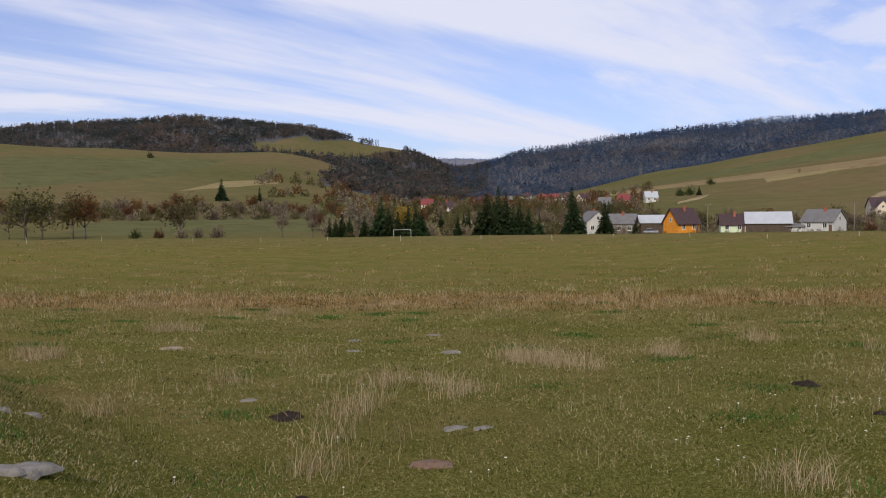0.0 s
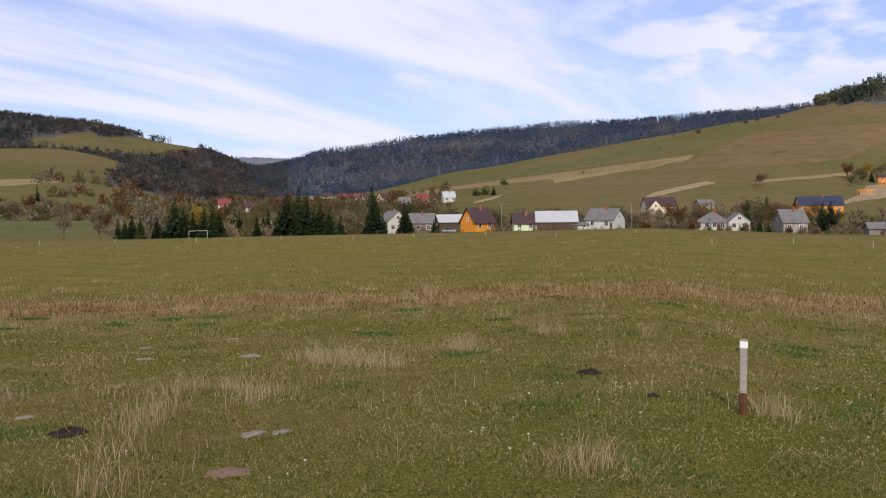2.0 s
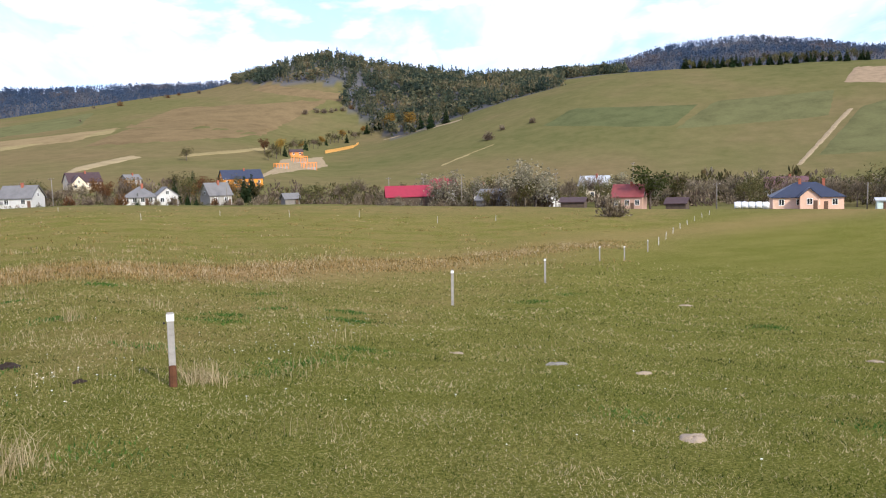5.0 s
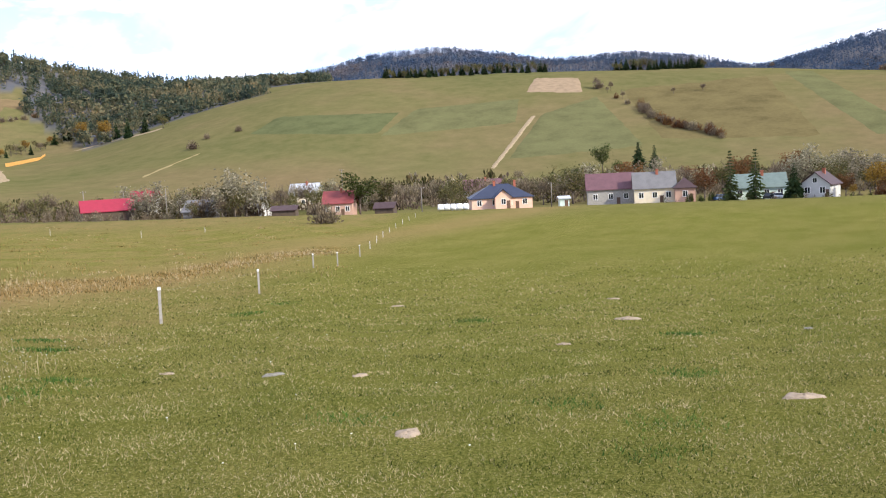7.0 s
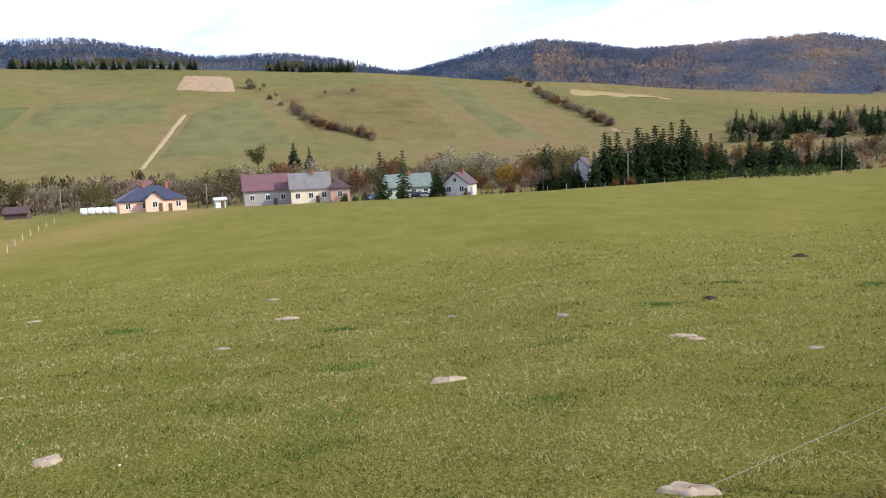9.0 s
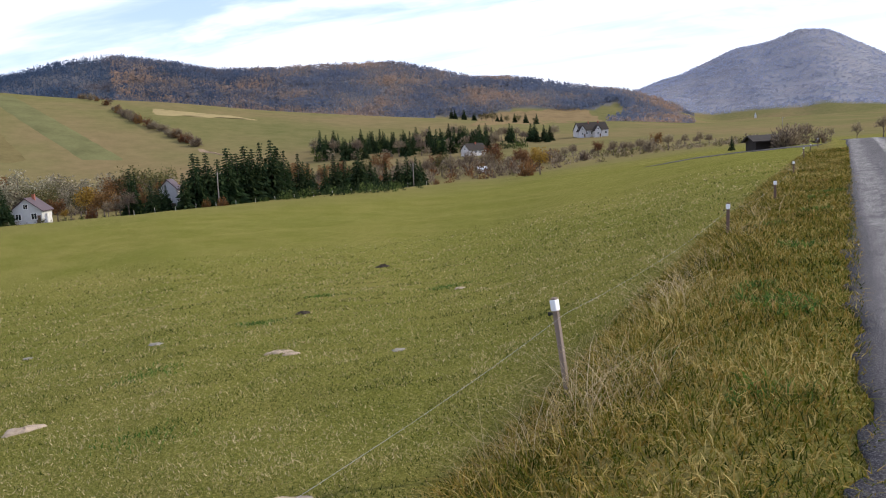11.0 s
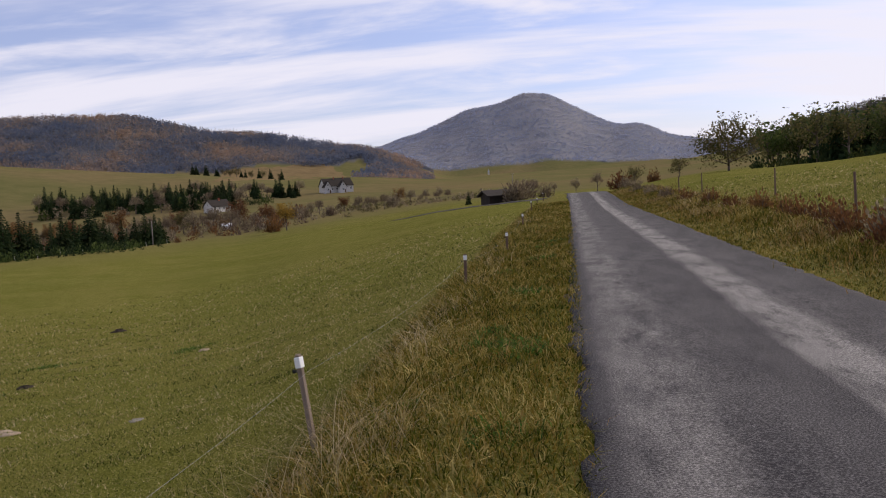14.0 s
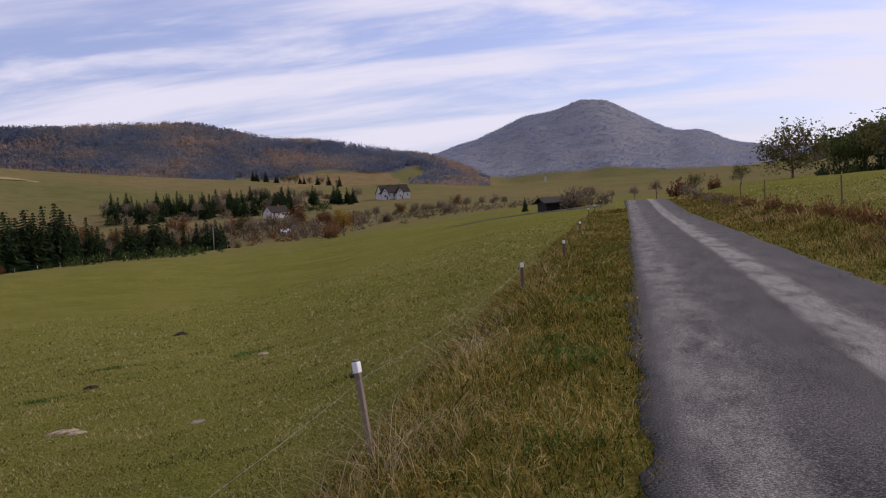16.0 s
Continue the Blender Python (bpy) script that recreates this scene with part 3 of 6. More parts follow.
def crown_facets(kind, k, m, rng):
    """k crowns of m loose facets each, one unit tall: tiered sprays of a conifer or the clumps of a broadleaf."""
    t = rng.uniform(0, 6.283, (k, m))
    if kind == "fir":
        f = rng.uniform(0.02, 1.0, (k, m)) ** 0.8
        rad = (1.02 - f) * rng.uniform(0.45, 1.1, (k, m))
        c = np.stack([np.cos(t) * rad, np.sin(t) * rad, f], -1)
        size = np.stack([0.26 + 0.34 * (1 - f)] * 2 + [0.10 + 0.05 * (1 - f)], -1)
        c[:, 0] = (0, 0, 0.97)
        size[:, 0] = (0.16, 0.16, 0.16)
    else:
        d = rng.normal(size=(k, m, 3))
        d /= np.linalg.norm(d, axis=2)[..., None]
        rad = rng.uniform(0.35, 1.0, (k, m, 1)) ** 0.5 * (0.8 + 0.25 * np.sin(3 * t + 5 * d[..., 2]))[..., None]
        c = d * rad * np.array([0.95, 0.95, 0.46]) + np.array([0, 0, 0.53])
        size = np.broadcast_to(np.array([0.46, 0.46, 0.17]), (k, m, 3))
    q = rng.normal(size=(k, m, 3, 3))
    q /= np.linalg.norm(q, axis=3)[..., None]
    return c[:, :, None, :] + q * size[:, :, None, :]


def woods(name, label, az0, az1, r0, r1, count, mat, tall, conifer_share, seed, facets=16, cover=True, wide=1.0):
    """A wood on the slopes: many small crowns, in one mesh."""
    rng = np.random.default_rng(seed)
    az = rng.uniform(az0, az1, count)
    r = np.sqrt(rng.uniform(r0 * r0, r1 * r1, count))
    a = np.radians(az)
    x, y = -np.sin(a) * r, np.cos(a) * r
    keep = wooded(x, y) > 0.5 if cover else np.ones(count, bool)
    # crowns that the land in front hides for good are left out
    z = height(x, y)
    el = np.degrees(np.arctan2(z + tall - EYE, r))
    for share in np.linspace(0.2, 0.97, 36):
        rr = r * share
        block = np.degrees(np.arctan2(height(-np.sin(a) * rr, np.cos(a) * rr) - EYE, rr))
        keep &= el > block - 0.02
    x, y, z = x[keep], y[keep], z[keep]
    n = len(x)
    patch = wave(x, y, 260.0, seed) * 0.5 + 0.5
    fir = rng.random(n) < np.clip(conifer_share + (patch - 0.5) * 0.9, 0, 1)
    vs = []
    for kind, sel in (("fir", fir), ("crown", ~fir)):
        k = int(sel.sum())
        if not k:
            continue
        h = tall * rng.uniform(0.65, 1.25, k)
        w = h * (rng.uniform(0.17, 0.25, k) if kind == "fir" else rng.uniform(0.36, 0.52, k)) * wide
        P = crown_facets(kind, k, facets, rng)
        P = P * np.stack([w, w, h], -1)[:, None, None, :] + np.stack([x[sel], y[sel], z[sel] - 0.8], -1)[:, None, None, :]
        vs.append(P.reshape(-1, 3))
    P = np.concatenate(vs)
    ob = quick_mesh(name, P, np.arange(len(P)).reshape(-1, 3), mat)
    return tagged(ob, label, "woods", kind="stuff")


woods("woods", "mixed autumn wood covering the broad hill", -3, 31, 780, 2050, 15000, WOOD_NEAR, 14, 0.55, 3, 22)
woods("woods", "dark mixed wood along the valley's ridge, tinted blue for haze", -40, -0.5, 1300, 2080, 17000, WOOD_HAZE_BLUE, 14, 0.85, 4)
woods("woods", "dark conifers over the knoll and gully", -62, -36, 640, 1500, 6000, WOOD_DARK, 13, 0.6, 5, 48)
woods("woods", "spruce wood on the mountain ridge, tinted blue for haze", -108, -58, 1330, 2080, 22000, WOOD_HAZE_BLUE, 14, 0.85, 6)
woods("woods", "mixed spruce and brown beech wood on the ridge, tinted blue for haze", -135, -98, 1330, 2080, 18500, WOOD_HAZE_MIX, 14, 0.55, 9)
woods("woods", "leafless beech wood on the lone mountain, tinted pale blue-grey for haze", -156, -129, 2700, 3950, 24000, WOOD_HAZE_FAR, 5.5, 0.05, 7, 12, wide=2.4)
woods("woods", "dark wooded hill beyond the lane", -172, -154, 1340, 2080, 5000, WOOD_NEAR, 14, 0.75, 12, 18)
woods("woods", "wooded hills at the valley's end, tinted blue for haze", -9, 6, 2700, 3950, 3000, WOOD_HAZE_FAR, 7, 0.2, 8, wide=2.2)


# ---- single trees ----
def bark_material(name, colour):
    m, nt, b = material(name, 0.9, 0, 0.2)
    v = place_vec(nt, scale=(1, 1, 0.25))
    n = noise_out(nt, 5, 5, v, 0.7)
    nt.links.new(ramp(nt, n, [(0.3, tuple(c * 0.5 for c in colour)), (0.7, tuple(c * 1.3 for c in colour))]), b.inputs["Base Color"])
    bumped(nt, b, n, 0.6, 0.03)
    return m


def leaf_material(name, stops):
    m, nt, b = material(name, 0.85, 0, 0.08)
    g = nt.nodes.new("ShaderNodeNewGeometry")
    o = nt.nodes.new("ShaderNodeObjectInfo")
    c = ramp(nt, g.outputs["Random Per Island"], stops)
    hsv = nt.nodes.new("ShaderNodeHueSaturation")
    nt.links.new(span(nt, o.outputs["Random"], 0, 1, 0.485, 0.515), hsv.inputs["Hue"])
    nt.links.new(span(nt, o.outputs["Random"], 0, 1, 0.75, 1.25), hsv.inputs["Value"])
    nt.links.new(c, hsv.inputs["Color"])
    thin_sheet(nt, b, hsv.outputs[0], 0.35)
    return m


BARK = bark_material("bark", (0.12, 0.095, 0.075))
NEEDLES = leaf_material("spruce_needles", [(0.0, (0.014, 0.028, 0.012)), (0.6, (0.026, 0.045, 0.018)), (1.0, (0.05, 0.068, 0.026))])
LARCH = leaf_material("thin_needles", [(0.0, (0.026, 0.042, 0.015)), (1.0, (0.070, 0.080, 0.030))])
OLIVE = leaf_material("olive_leaves", [(0.0, (0.055, 0.062, 0.022)), (0.6, (0.105, 0.095, 0.038)), (1.0, (0.17, 0.13, 0.055))])
TWIGS = leaf_material("bare_twigs", [(0.0, (0.105, 0.080, 0.055)), (0.6, (0.200, 0.155, 0.105)), (1.0, (0.30, 0.25, 0.17))])
SILVER = leaf_material("silvery_leaves", [(0.0, (0.15, 0.14, 0.09)), (0.6, (0.25, 0.225, 0.15)), (1.0, (0.36, 0.32, 0.23))])
GOLD = leaf_material("golden_leaves", [(0.0, (0.16, 0.095, 0.02)), (0.6, (0.27, 0.16, 0.03)), (1.0, (0.36, 0.24, 0.06))])
RUST = leaf_material("rusty_leaves", [(0.0, (0.09, 0.045, 0.022)), (1.0, (0.20, 0.10, 0.04))])
GREEN = leaf_material("green_leaves", [(0.0, (0.03, 0.045, 0.014)), (0.6, (0.06, 0.08, 0.022)), (1.0, (0.10, 0.115, 0.035))])


def cards(name, centres, sizes, aim, mat, parent, rng, label=""):
    """Many small leaf clumps: bent quads at random turns."""
    n = len(centres)
    u = rng.normal(size=(n, 3))
    if aim is not None:
        u = u * 0.35 + aim
    u /= np.linalg.norm(u, axis=1)[:, None]
    w = np.cross(u, rng.normal(size=(n, 3)))
    w /= np.linalg.norm(w, axis=1)[:, None]
    s = sizes[:, None]
    k = np.cross(u, w) * s * 0.25
    P = np.stack([centres - u * s, centres + w * s * 0.55 + k, centres + u * s, centres - w * s * 0.55 + k], 1)
    i = np.arange(n)[:, None] * 4
    tri = np.concatenate([i + [0, 1, 2], i + [0, 2, 3]])
    ob = quick_mesh(name, P.reshape(-1, 3), tri, mat)
    ob.parent = parent
    if label:
        ob["label"] = label
    return ob


def broad_tree(name, label, leaves, seed, size=10.0, trunk=0.28, spread=0.34, fill=900, limbs=8, bare=0.5, leaf=0.03, lean=0.0, category="tree"):
    """A tapered trunk, limbs and boughs, and an uneven crown of clumps, at the world's origin."""
    rng = np.random.default_rng(seed)
    t = thing(name, Matrix(), label, category)
    bm = bmesh.new()
    H = size
    top = Vector((lean * H, 0, H * 0.62))
    tube(bm, (0, 0, -0.4), (top.x * 0.4, 0, H * trunk), H * 0.026, H * 0.019, 7)
    tube(bm, (top.x * 0.4, 0, H * trunk), top, H * 0.019, H * 0.006, 6)
    tips = []
    for k in range(limbs):
        a = 2.4 * k + rng.uniform(-0.4, 0.4)
        z0 = H * rng.uniform(trunk * 0.8, 0.55)
        reach = H * spread * rng.uniform(0.6, 1.05)
        p0 = Vector((lean * z0, 0, z0))
        p1 = p0 + Vector((math.cos(a) * reach * 0.55, math.sin(a) * reach * 0.55, H * rng.uniform(0.08, 0.2)))
        p2 = p1 + Vector((math.cos(a + 0.3) * reach * 0.45, math.sin(a + 0.3) * reach * 0.45, H * rng.uniform(0.06, 0.2)))
        tube(bm, p0, p1, H * 0.011, H * 0.007, 5, False)
        tube(bm, p1, p2, H * 0.007, H * 0.003, 4, False)
        tips += [p1, p2, p1.lerp(p2, 0.5)]
        for _ in range(3):
            q = p1.lerp(p2, rng.uniform(0, 1))
            e = q + Vector(rng.normal(size=3)) * H * 0.07 + Vector((0, 0, H * 0.07))
            tube(bm, q, e, H * 0.004, H * 0.0015, 3, False)
            tips.append(e)
    tips += [top, Vector((top.x, 0, H * 0.8))]
    part("trunk", bm, BARK, t, smooth=True)
    tips = np.array([tuple(p) for p in tips])
    c = tips[rng.integers(0, len(tips), fill)] + rng.normal(size=(fill, 3)) * H * np.array([0.07, 0.07, 0.075])
    c[:, 2] = np.clip(c[:, 2], H * trunk * 0.45, H)
    s = H * leaf * rng.uniform(0.5, 1.3, fill)
    cards("crown", c, s, None, leaves, t, rng)
    return t


def twig_tree(name, label, seed, size=10.0, mat=None, fill=1200, trunk=0.2, spread=0.34, limbs=8):
    t = broad_tree(name, label, mat or TWIGS, seed, size, trunk, spread, 10, limbs)
    rng = np.random.default_rng(seed + 50)
    old = [o for o in t.children if o.name.startswith("crown")][0]
    bpy.data.objects.remove(old)
    H = size
    d = rng.normal(size=(fill, 3))
    d /= np.linalg.norm(d, axis=1)[:, None]
    d[:, 2] = np.abs(d[:, 2]) * 0.9 - 0.15
    rad = rng.uniform(0.25, 1, fill) ** 0.5
    lump = 0.75 + 0.25 * np.sin(3 * np.arctan2(d[:, 1], d[:, 0]) + seed) + 0.12 * np.sin(7 * d[:, 2] + seed)
    c = d * (rad * lump)[:, None] * H * np.array([spread, spread, 0.5]) + np.array([0, 0, H * 0.45])
    aim = d * 0.8 + np.array([0, 0, 0.9])
    n = fill
    u = aim / np.linalg.norm(aim, axis=1)[:, None] + rng.normal(size=(n, 3)) * 0.3
    L = H * rng.uniform(0.03, 0.085, n)[:, None]
    w = np.cross(u, rng.normal(size=(n, 3)))
    w /= np.linalg.norm(w, axis=1)[:, None]
    P = np.stack([c - w * L * 0.10, c + w * L * 0.10, c + u * L], 1)
    ob = quick_mesh("crown", P.reshape(-1, 3), np.arange(n * 3).reshape(-1, 3), mat or TWIGS)
    ob.parent = t
    return t


def spruce_tree(name, label, seed, size=10.0, mat=None, spread=0.19, whorls=22):
    """A spruce: a thin trunk and whorls of drooping sprays."""
    rng = np.random.default_rng(seed)
    t = thing(name, Matrix(), label, "tree")
    bm = bmesh.new()
    H = size
    tube(bm, (0, 0, -0.4), (0, 0, H * 0.97), H * 0.016, H * 0.002, 6)
    part("trunk", bm, BARK, t, smooth=True)
    cs, us, ss = [], [], []
    for k in range(whorls):
        f = k / (whorls - 1)
        z = H * (0.06 + 0.92 * f)
        reach = H * spread * (1 - f) ** 0.85 * rng.uniform(0.8, 1.12) + H * 0.012
        for a in np.arange(0, 6.283, 6.283 / (9 - int(4 * f))) + rng.uniform(0, 6):
            rr = reach * rng.uniform(0.7, 1.15)
            for q in (0.25, 0.5, 0.75, 0.95):
                cs.append((math.cos(a) * rr * q + rng.normal() * 0.02 * H * q, math.sin(a) * rr * q + rng.normal() * 0.02 * H * q, z - rr * 0.35 * q + rng.normal() * H * 0.006))
                us.append((math.cos(a), math.sin(a), -0.45))
                ss.append(max(H * 0.022, rr * 0.33) * rng.uniform(0.7, 1.2))
    cards("crown", np.array(cs), np.array(ss), np.array(us) * 1.2, mat or NEEDLES, t, rng)
    return t


def bush(name, label, mat, seed, size=3.0, fill=500, spread=0.6):
    t = thing(name, Matrix(), label, "bush")
    rng = np.random.default_rng(seed)
    bm = bmesh.new()
    for k in range(9):
        a = rng.uniform(0, 6.28)
        e = Vector((math.cos(a) * size * spread * rng.uniform(0.2, 0.8), math.sin(a) * size * spread * rng.uniform(0.2, 0.8), size * rng.uniform(0.5, 0.9)))
        tube(bm, (e.x * 0.12, e.y * 0.12, -0.2), e, size * 0.02, size * 0.006, 4, False)
    part("stem", bm, BARK, t)
    d = rng.normal(size=(fill, 3))
    d /= np.linalg.norm(d, axis=1)[:, None]
    d[:, 2] = np.abs(d[:, 2])
    rad = rng.uniform(0.2, 1, fill) ** 0.6 * (0.8 + 0.25 * np.sin(4 * np.arctan2(d[:, 1], d[:, 0]) + seed))
    c = d * rad[:, None] * size * np.array([spread, spread, 0.92]) + np.array([0, 0, size * 0.08])
    aim = d + np.array([0, 0, 0.7])
    cards("foliage", c, size * rng.uniform(0.03, 0.085, fill), aim * 1.5, mat, t, rng)
    return t


PROTO = {
    "spruce": [spruce_tree("spruce_tree", "dense dark green spruce in the tree row", s, 10, None, sp) for s, sp in ((1, 0.24), (2, 0.28), (3, 0.22))],
    "larch": [spruce_tree("spruce_tree", "tall thin yellowish-green conifer beside the houses", s, 10, LARCH, 0.17, 17) for s in (4, 5)],
    "olive": [broad_tree("broadleaf_tree", "broadleaf tree with thinning olive-brown autumn leaves", OLIVE, s, 10, fill=850, leaf=0.030) for s in (11, 12, 13)],
    "green": [broad_tree("broadleaf_tree", "broadleaf tree still in dark green leaf", GREEN, s, 10, fill=1000, leaf=0.034) for s in (14, 15)],
    "bare": [twig_tree("bare_tree", "bare grey-brown tree with fine twigs", s, 10) for s in (21, 22, 23)],
    "silver": [broad_tree("willow_tree", "willow with pale silvery leaves", SILVER, s, 10, fill=1000, spread=0.42, leaf=0.031, trunk=0.16) for s in (31, 32)],
    "gold": [broad_tree("broadleaf_tree", "birch-like tree in golden autumn leaf", GOLD, s, 10, fill=1200, spread=0.28) for s in (33,)],
    "rust": [broad_tree("broadleaf_tree", "broadleaf tree in rusty brown leaf", RUST, s, 10, fill=1200) for s in (34,)],
    "lone": [broad_tree("broadleaf_tree", "lone broadleaf tree with thin brown leaves beside the lane", OLIVE, 35, 10, fill=3200, spread=0.50, leaf=0.024, trunk=0.10, limbs=14)],
    "twigbush": [bush("bush", "leafless brown bush of dense twigs", TWIGS, s, 3) for s in (41, 42)],
    "greenbush": [bush("bush", "rounded green bush on the meadow", GREEN, s, 3) for s in (43,)],
    "rustbush": [bush("bush", "bush with rusty withered leaves", RUST, s, 3) for s in (44,)],
}
USED = set()
dice = random.Random(5)


def plant(kind, place, h, label=""):
    """Sets a tree or bush of that height on the ground."""
    pr = PROTO[kind][dice.randrange(len(PROTO[kind]))]
    full = 3.0 if "bush" in kind else 10.0
    k = h / full
    m = Matrix.LocRotScale(Vector(place) - Vector((0, 0, 0.15)), Euler((0, 0, dice.uniform(0, 6.28))), None)
    if pr not in USED:
        USED.add(pr)
        ob = pr
        ob.matrix_world = m
    else:
        ob = copy_thing(pr, m)
    s = dice.uniform(0.9, 1.15)
    ob.scale = (k * s, k * s, k)
    if label:
        ob["label"] = label
    return ob


SPRUCES = [(3.2, 343, 10.1), (2.6, 342, 8.7), (-3.7, 335, 14.5), (-3.1, 336, 11.4), (-8.5, 348, 14.3), (-10.7, 262, 8.6), (-9.2, 261, 6.0), (-12.6, 263, 4.0), (0.1, 333, 6.4),
           (-1.4, 337, 5.1), (-2.2, 336, 7.2), (-4.3, 334, 9.3), (-5.0, 333, 7.3), (7.5, 274, 5.9), (6.7, 273, 7.3), (4.1, 271, 11.8),
           (1.8, 258, 9.3), (-2.9, 258, 11.4), (-4.2, 259, 11.9), (-5.1, 259, 9.0), (-8.6, 258, 11.4), (7.1, 270, 5.5), (6.2, 270, 6.5), (5.2, 268, 6), (3.6, 266, 8), (3.0, 262, 7), (2.3, 262, 9), (1.4, 262, 7.5),
           (-3.4, 257, 9), (-4.7, 258, 8.5), (-5.7, 260, 7), (-6.4, 262, 6), (-2.4, 259, 7), (-1.0, 262, 6), (-81.9, 444, 12.3), (-82.9, 444, 10.6)]
CONIFER_ROW = [(-98.4, 205, 8.5), (-99.6, 197, 5.6), (-100.2, 199, 5.6), (-101.6, 197, 6.5), (-102.3, 200, 9.9), (-103.1, 202, 9.8), (-103.8, 203, 8.6), (-104.4, 205, 10.6),
               (-105.0, 207, 9.5), (-105.5, 208, 10.8), (-106.0, 209, 10.2), (-106.5, 210, 11.2), (-107.2, 212, 11.7), (-107.6, 216, 10.2),
               (-108.0, 214, 9.4), (-108.9, 216, 8.7), (-109.5, 217, 6.8), (-110.6, 226, 6.5), (-111.2, 228, 8.6), (-111.9, 230, 7.6), (-112.8, 232, 9.2),
               (-113.6, 236, 6.4), (-114.6, 238, 6.2), (-115.4, 240, 6.6), (-116.0, 242, 7.8), (-116.6, 243, 7.0)]
for b_, r_, h_ in SPRUCES:
    plant("spruce", spot(b_, r_), h_ * 1.1)
for b_, r_, h_ in CONIFER_ROW:
    plant("spruce", spot(b_, r_), h_ * 1.25)
    plant("spruce", spot(b_ - 0.3, r_ + 5), h_ * dice.uniform(0.85, 1.2))
for b_, r_, h_ in ((-87.5, 210, 11.6), (-89.0, 211, 11.8), (-91.2, 207, 8.0)):
    plant("larch" if h_ > 9 else "spruce", spot(b_, r_), h_)
LEAFY = [(25.9, 280, 15.0, "olive"), (25.0, 282, 12.6, "olive"), (23.3, 258, 13.1, "olive"), (22.6, 258, 10.9, "rust"), (26.8, 290, 9.7, "bare"), (17.0, 275, 13.0, "olive"),
         (5.4, 275, 12.0, "silver"), (2.6, 275, 8.9, "gold"), (10.6, 257, 7.6, "bare"), (8.6, 258, 6.4, "bare"), (-63.5, 238, 10.6, "green"),
         (-33.6, 264, 8.5, "olive"), (-43.9, 264, 6.5, "olive"), (-41.8, 264, 6.0, "olive"), (-43.1, 264, 6.6, "bare"), (-54.8, 238, 10.5, "silver"), (-56.1, 240, 12.2, "silver"),
         (-55.4, 236, 8.0, "olive")]
for b_, r_, h_, k_ in LEAFY:
    plant(k_, spot(b_, r_), h_ * 1.12)
LEAFY_BACK = [(-79.6, 440, 14.2, "green"), (-92.2, 290, 14.5, "silver"), (-91.3, 295, 13.0, "silver"), (-93.4, 285, 12.0, "silver"), (-94.4, 290, 11.0, "olive"), (-85.8, 300, 9.6, "silver"),
              (-69.9, 250, 4.9, "olive"), (-41.0, 300, 6.9, "olive"), (-44.4, 300, 10.8, "bare"), (-77.7, 400, 9.1, "olive"), (-74.1, 420, 8.3, "bare"), (-65.5, 300, 8, "bare"), (-76.0, 400, 9, "bare"),
              (-78.6, 420, 9, "bare"), (-80.6, 420, 10, "green")]
for b_, r_, h_, k_ in LEAFY_BACK:
    plant(k_, spot(b_, r_), h_)
for b_, r_, h_, k_ in ((19.7, 257, 3.2, "greenbush"), (14.7, 257, 4.4, "twigbush"), (15.9, 257, 3.6, "twigbush"), (18.3, 257, 3.2, "rustbush"), (16.9, 256, 3.4, "twigbush"),
                       (-60.9, 172, 5.0, "twigbush"), (-61.5, 173, 4.2, "twigbush"), (-123.9, 200, 4.0, "rustbush"), (-124.8, 196, 6.2, "gold"), (-109.8, 212, 2.2, "greenbush"),
                       (-103.9, 196, 2.4, "rustbush"), (-102.9, 197, 2.2, "rustbush"), (-117.9, 225, 2.0, "rustbush"), (-86.4, 210, 2.4, "greenbush"), (-87.2, 210, 2.0, "greenbush"),
                       (-85.7, 210, 1.8, "greenbush"), (-85.0, 210, 2.2, "greenbush"), (-94.5, 205, 2.6, "gold"), (-96.0, 203, 3.0, "rustbush"), (-97.0, 200, 4.5, "bare")):
    plant(k_, spot(b_, r_), h_)


def belt(b0, b1, r0, r1, count, kinds, h0, h1):
    """A loose row of trees and scrub between two bearings."""
    for k in range(count):
        b = b0 + (b1 - b0) * (k + dice.uniform(0.1, 0.9)) / count
        plant(kinds[dice.randrange(len(kinds))], spot(b, dice.uniform(r0, r1)), dice.uniform(h0, h1))


belt(28, 9, 400, 450, 34, ("bare", "bare", "olive", "rust", "twigbush"), 6, 10)
belt(9, -3, 270, 400, 26, ("olive", "bare", "spruce", "rust", "olive"), 6, 11)
belt(-2, -12, 290, 420, 30, ("bare", "olive", "spruce", "olive"), 7, 12)
belt(-11, -36, 285, 320, 36, ("bare", "bare", "olive", "rust"), 6, 10)
belt(-26, -37, 255, 262, 14, ("twigbush", "twigbush", "spruce", "rustbush"), 2, 3.8)
belt(-32, -38, 300, 360, 16, ("spruce", "spruce", "bare", "olive"), 6, 10)
belt(-44, -52, 252, 262, 10, ("twigbush", "twigbush", "silver", "rustbush"), 2.4, 4.2)
belt(-44, -52, 268, 300, 12, ("bare", "olive", "bare", "spruce"), 4, 8)
belt(-52, -62, 232, 244, 10, ("bare", "olive", "twigbush"), 4, 7)
belt(-49, -66, 250, 300, 30, ("bare", "olive", "silver", "bare"), 7, 11)
belt(-64, -80, 258, 300, 30, ("bare", "bare", "olive"), 7, 11)
belt(-77, -101, 245, 340, 58, ("bare", "olive", "silver", "bare", "rust"), 8, 13)
belt(-94, -102, 202, 240, 16, ("bare", "olive", "rust", "gold"), 4, 8)
belt(-100, -122, 280, 340, 34, ("bare", "bare", "rust", "olive"), 7, 10.5)
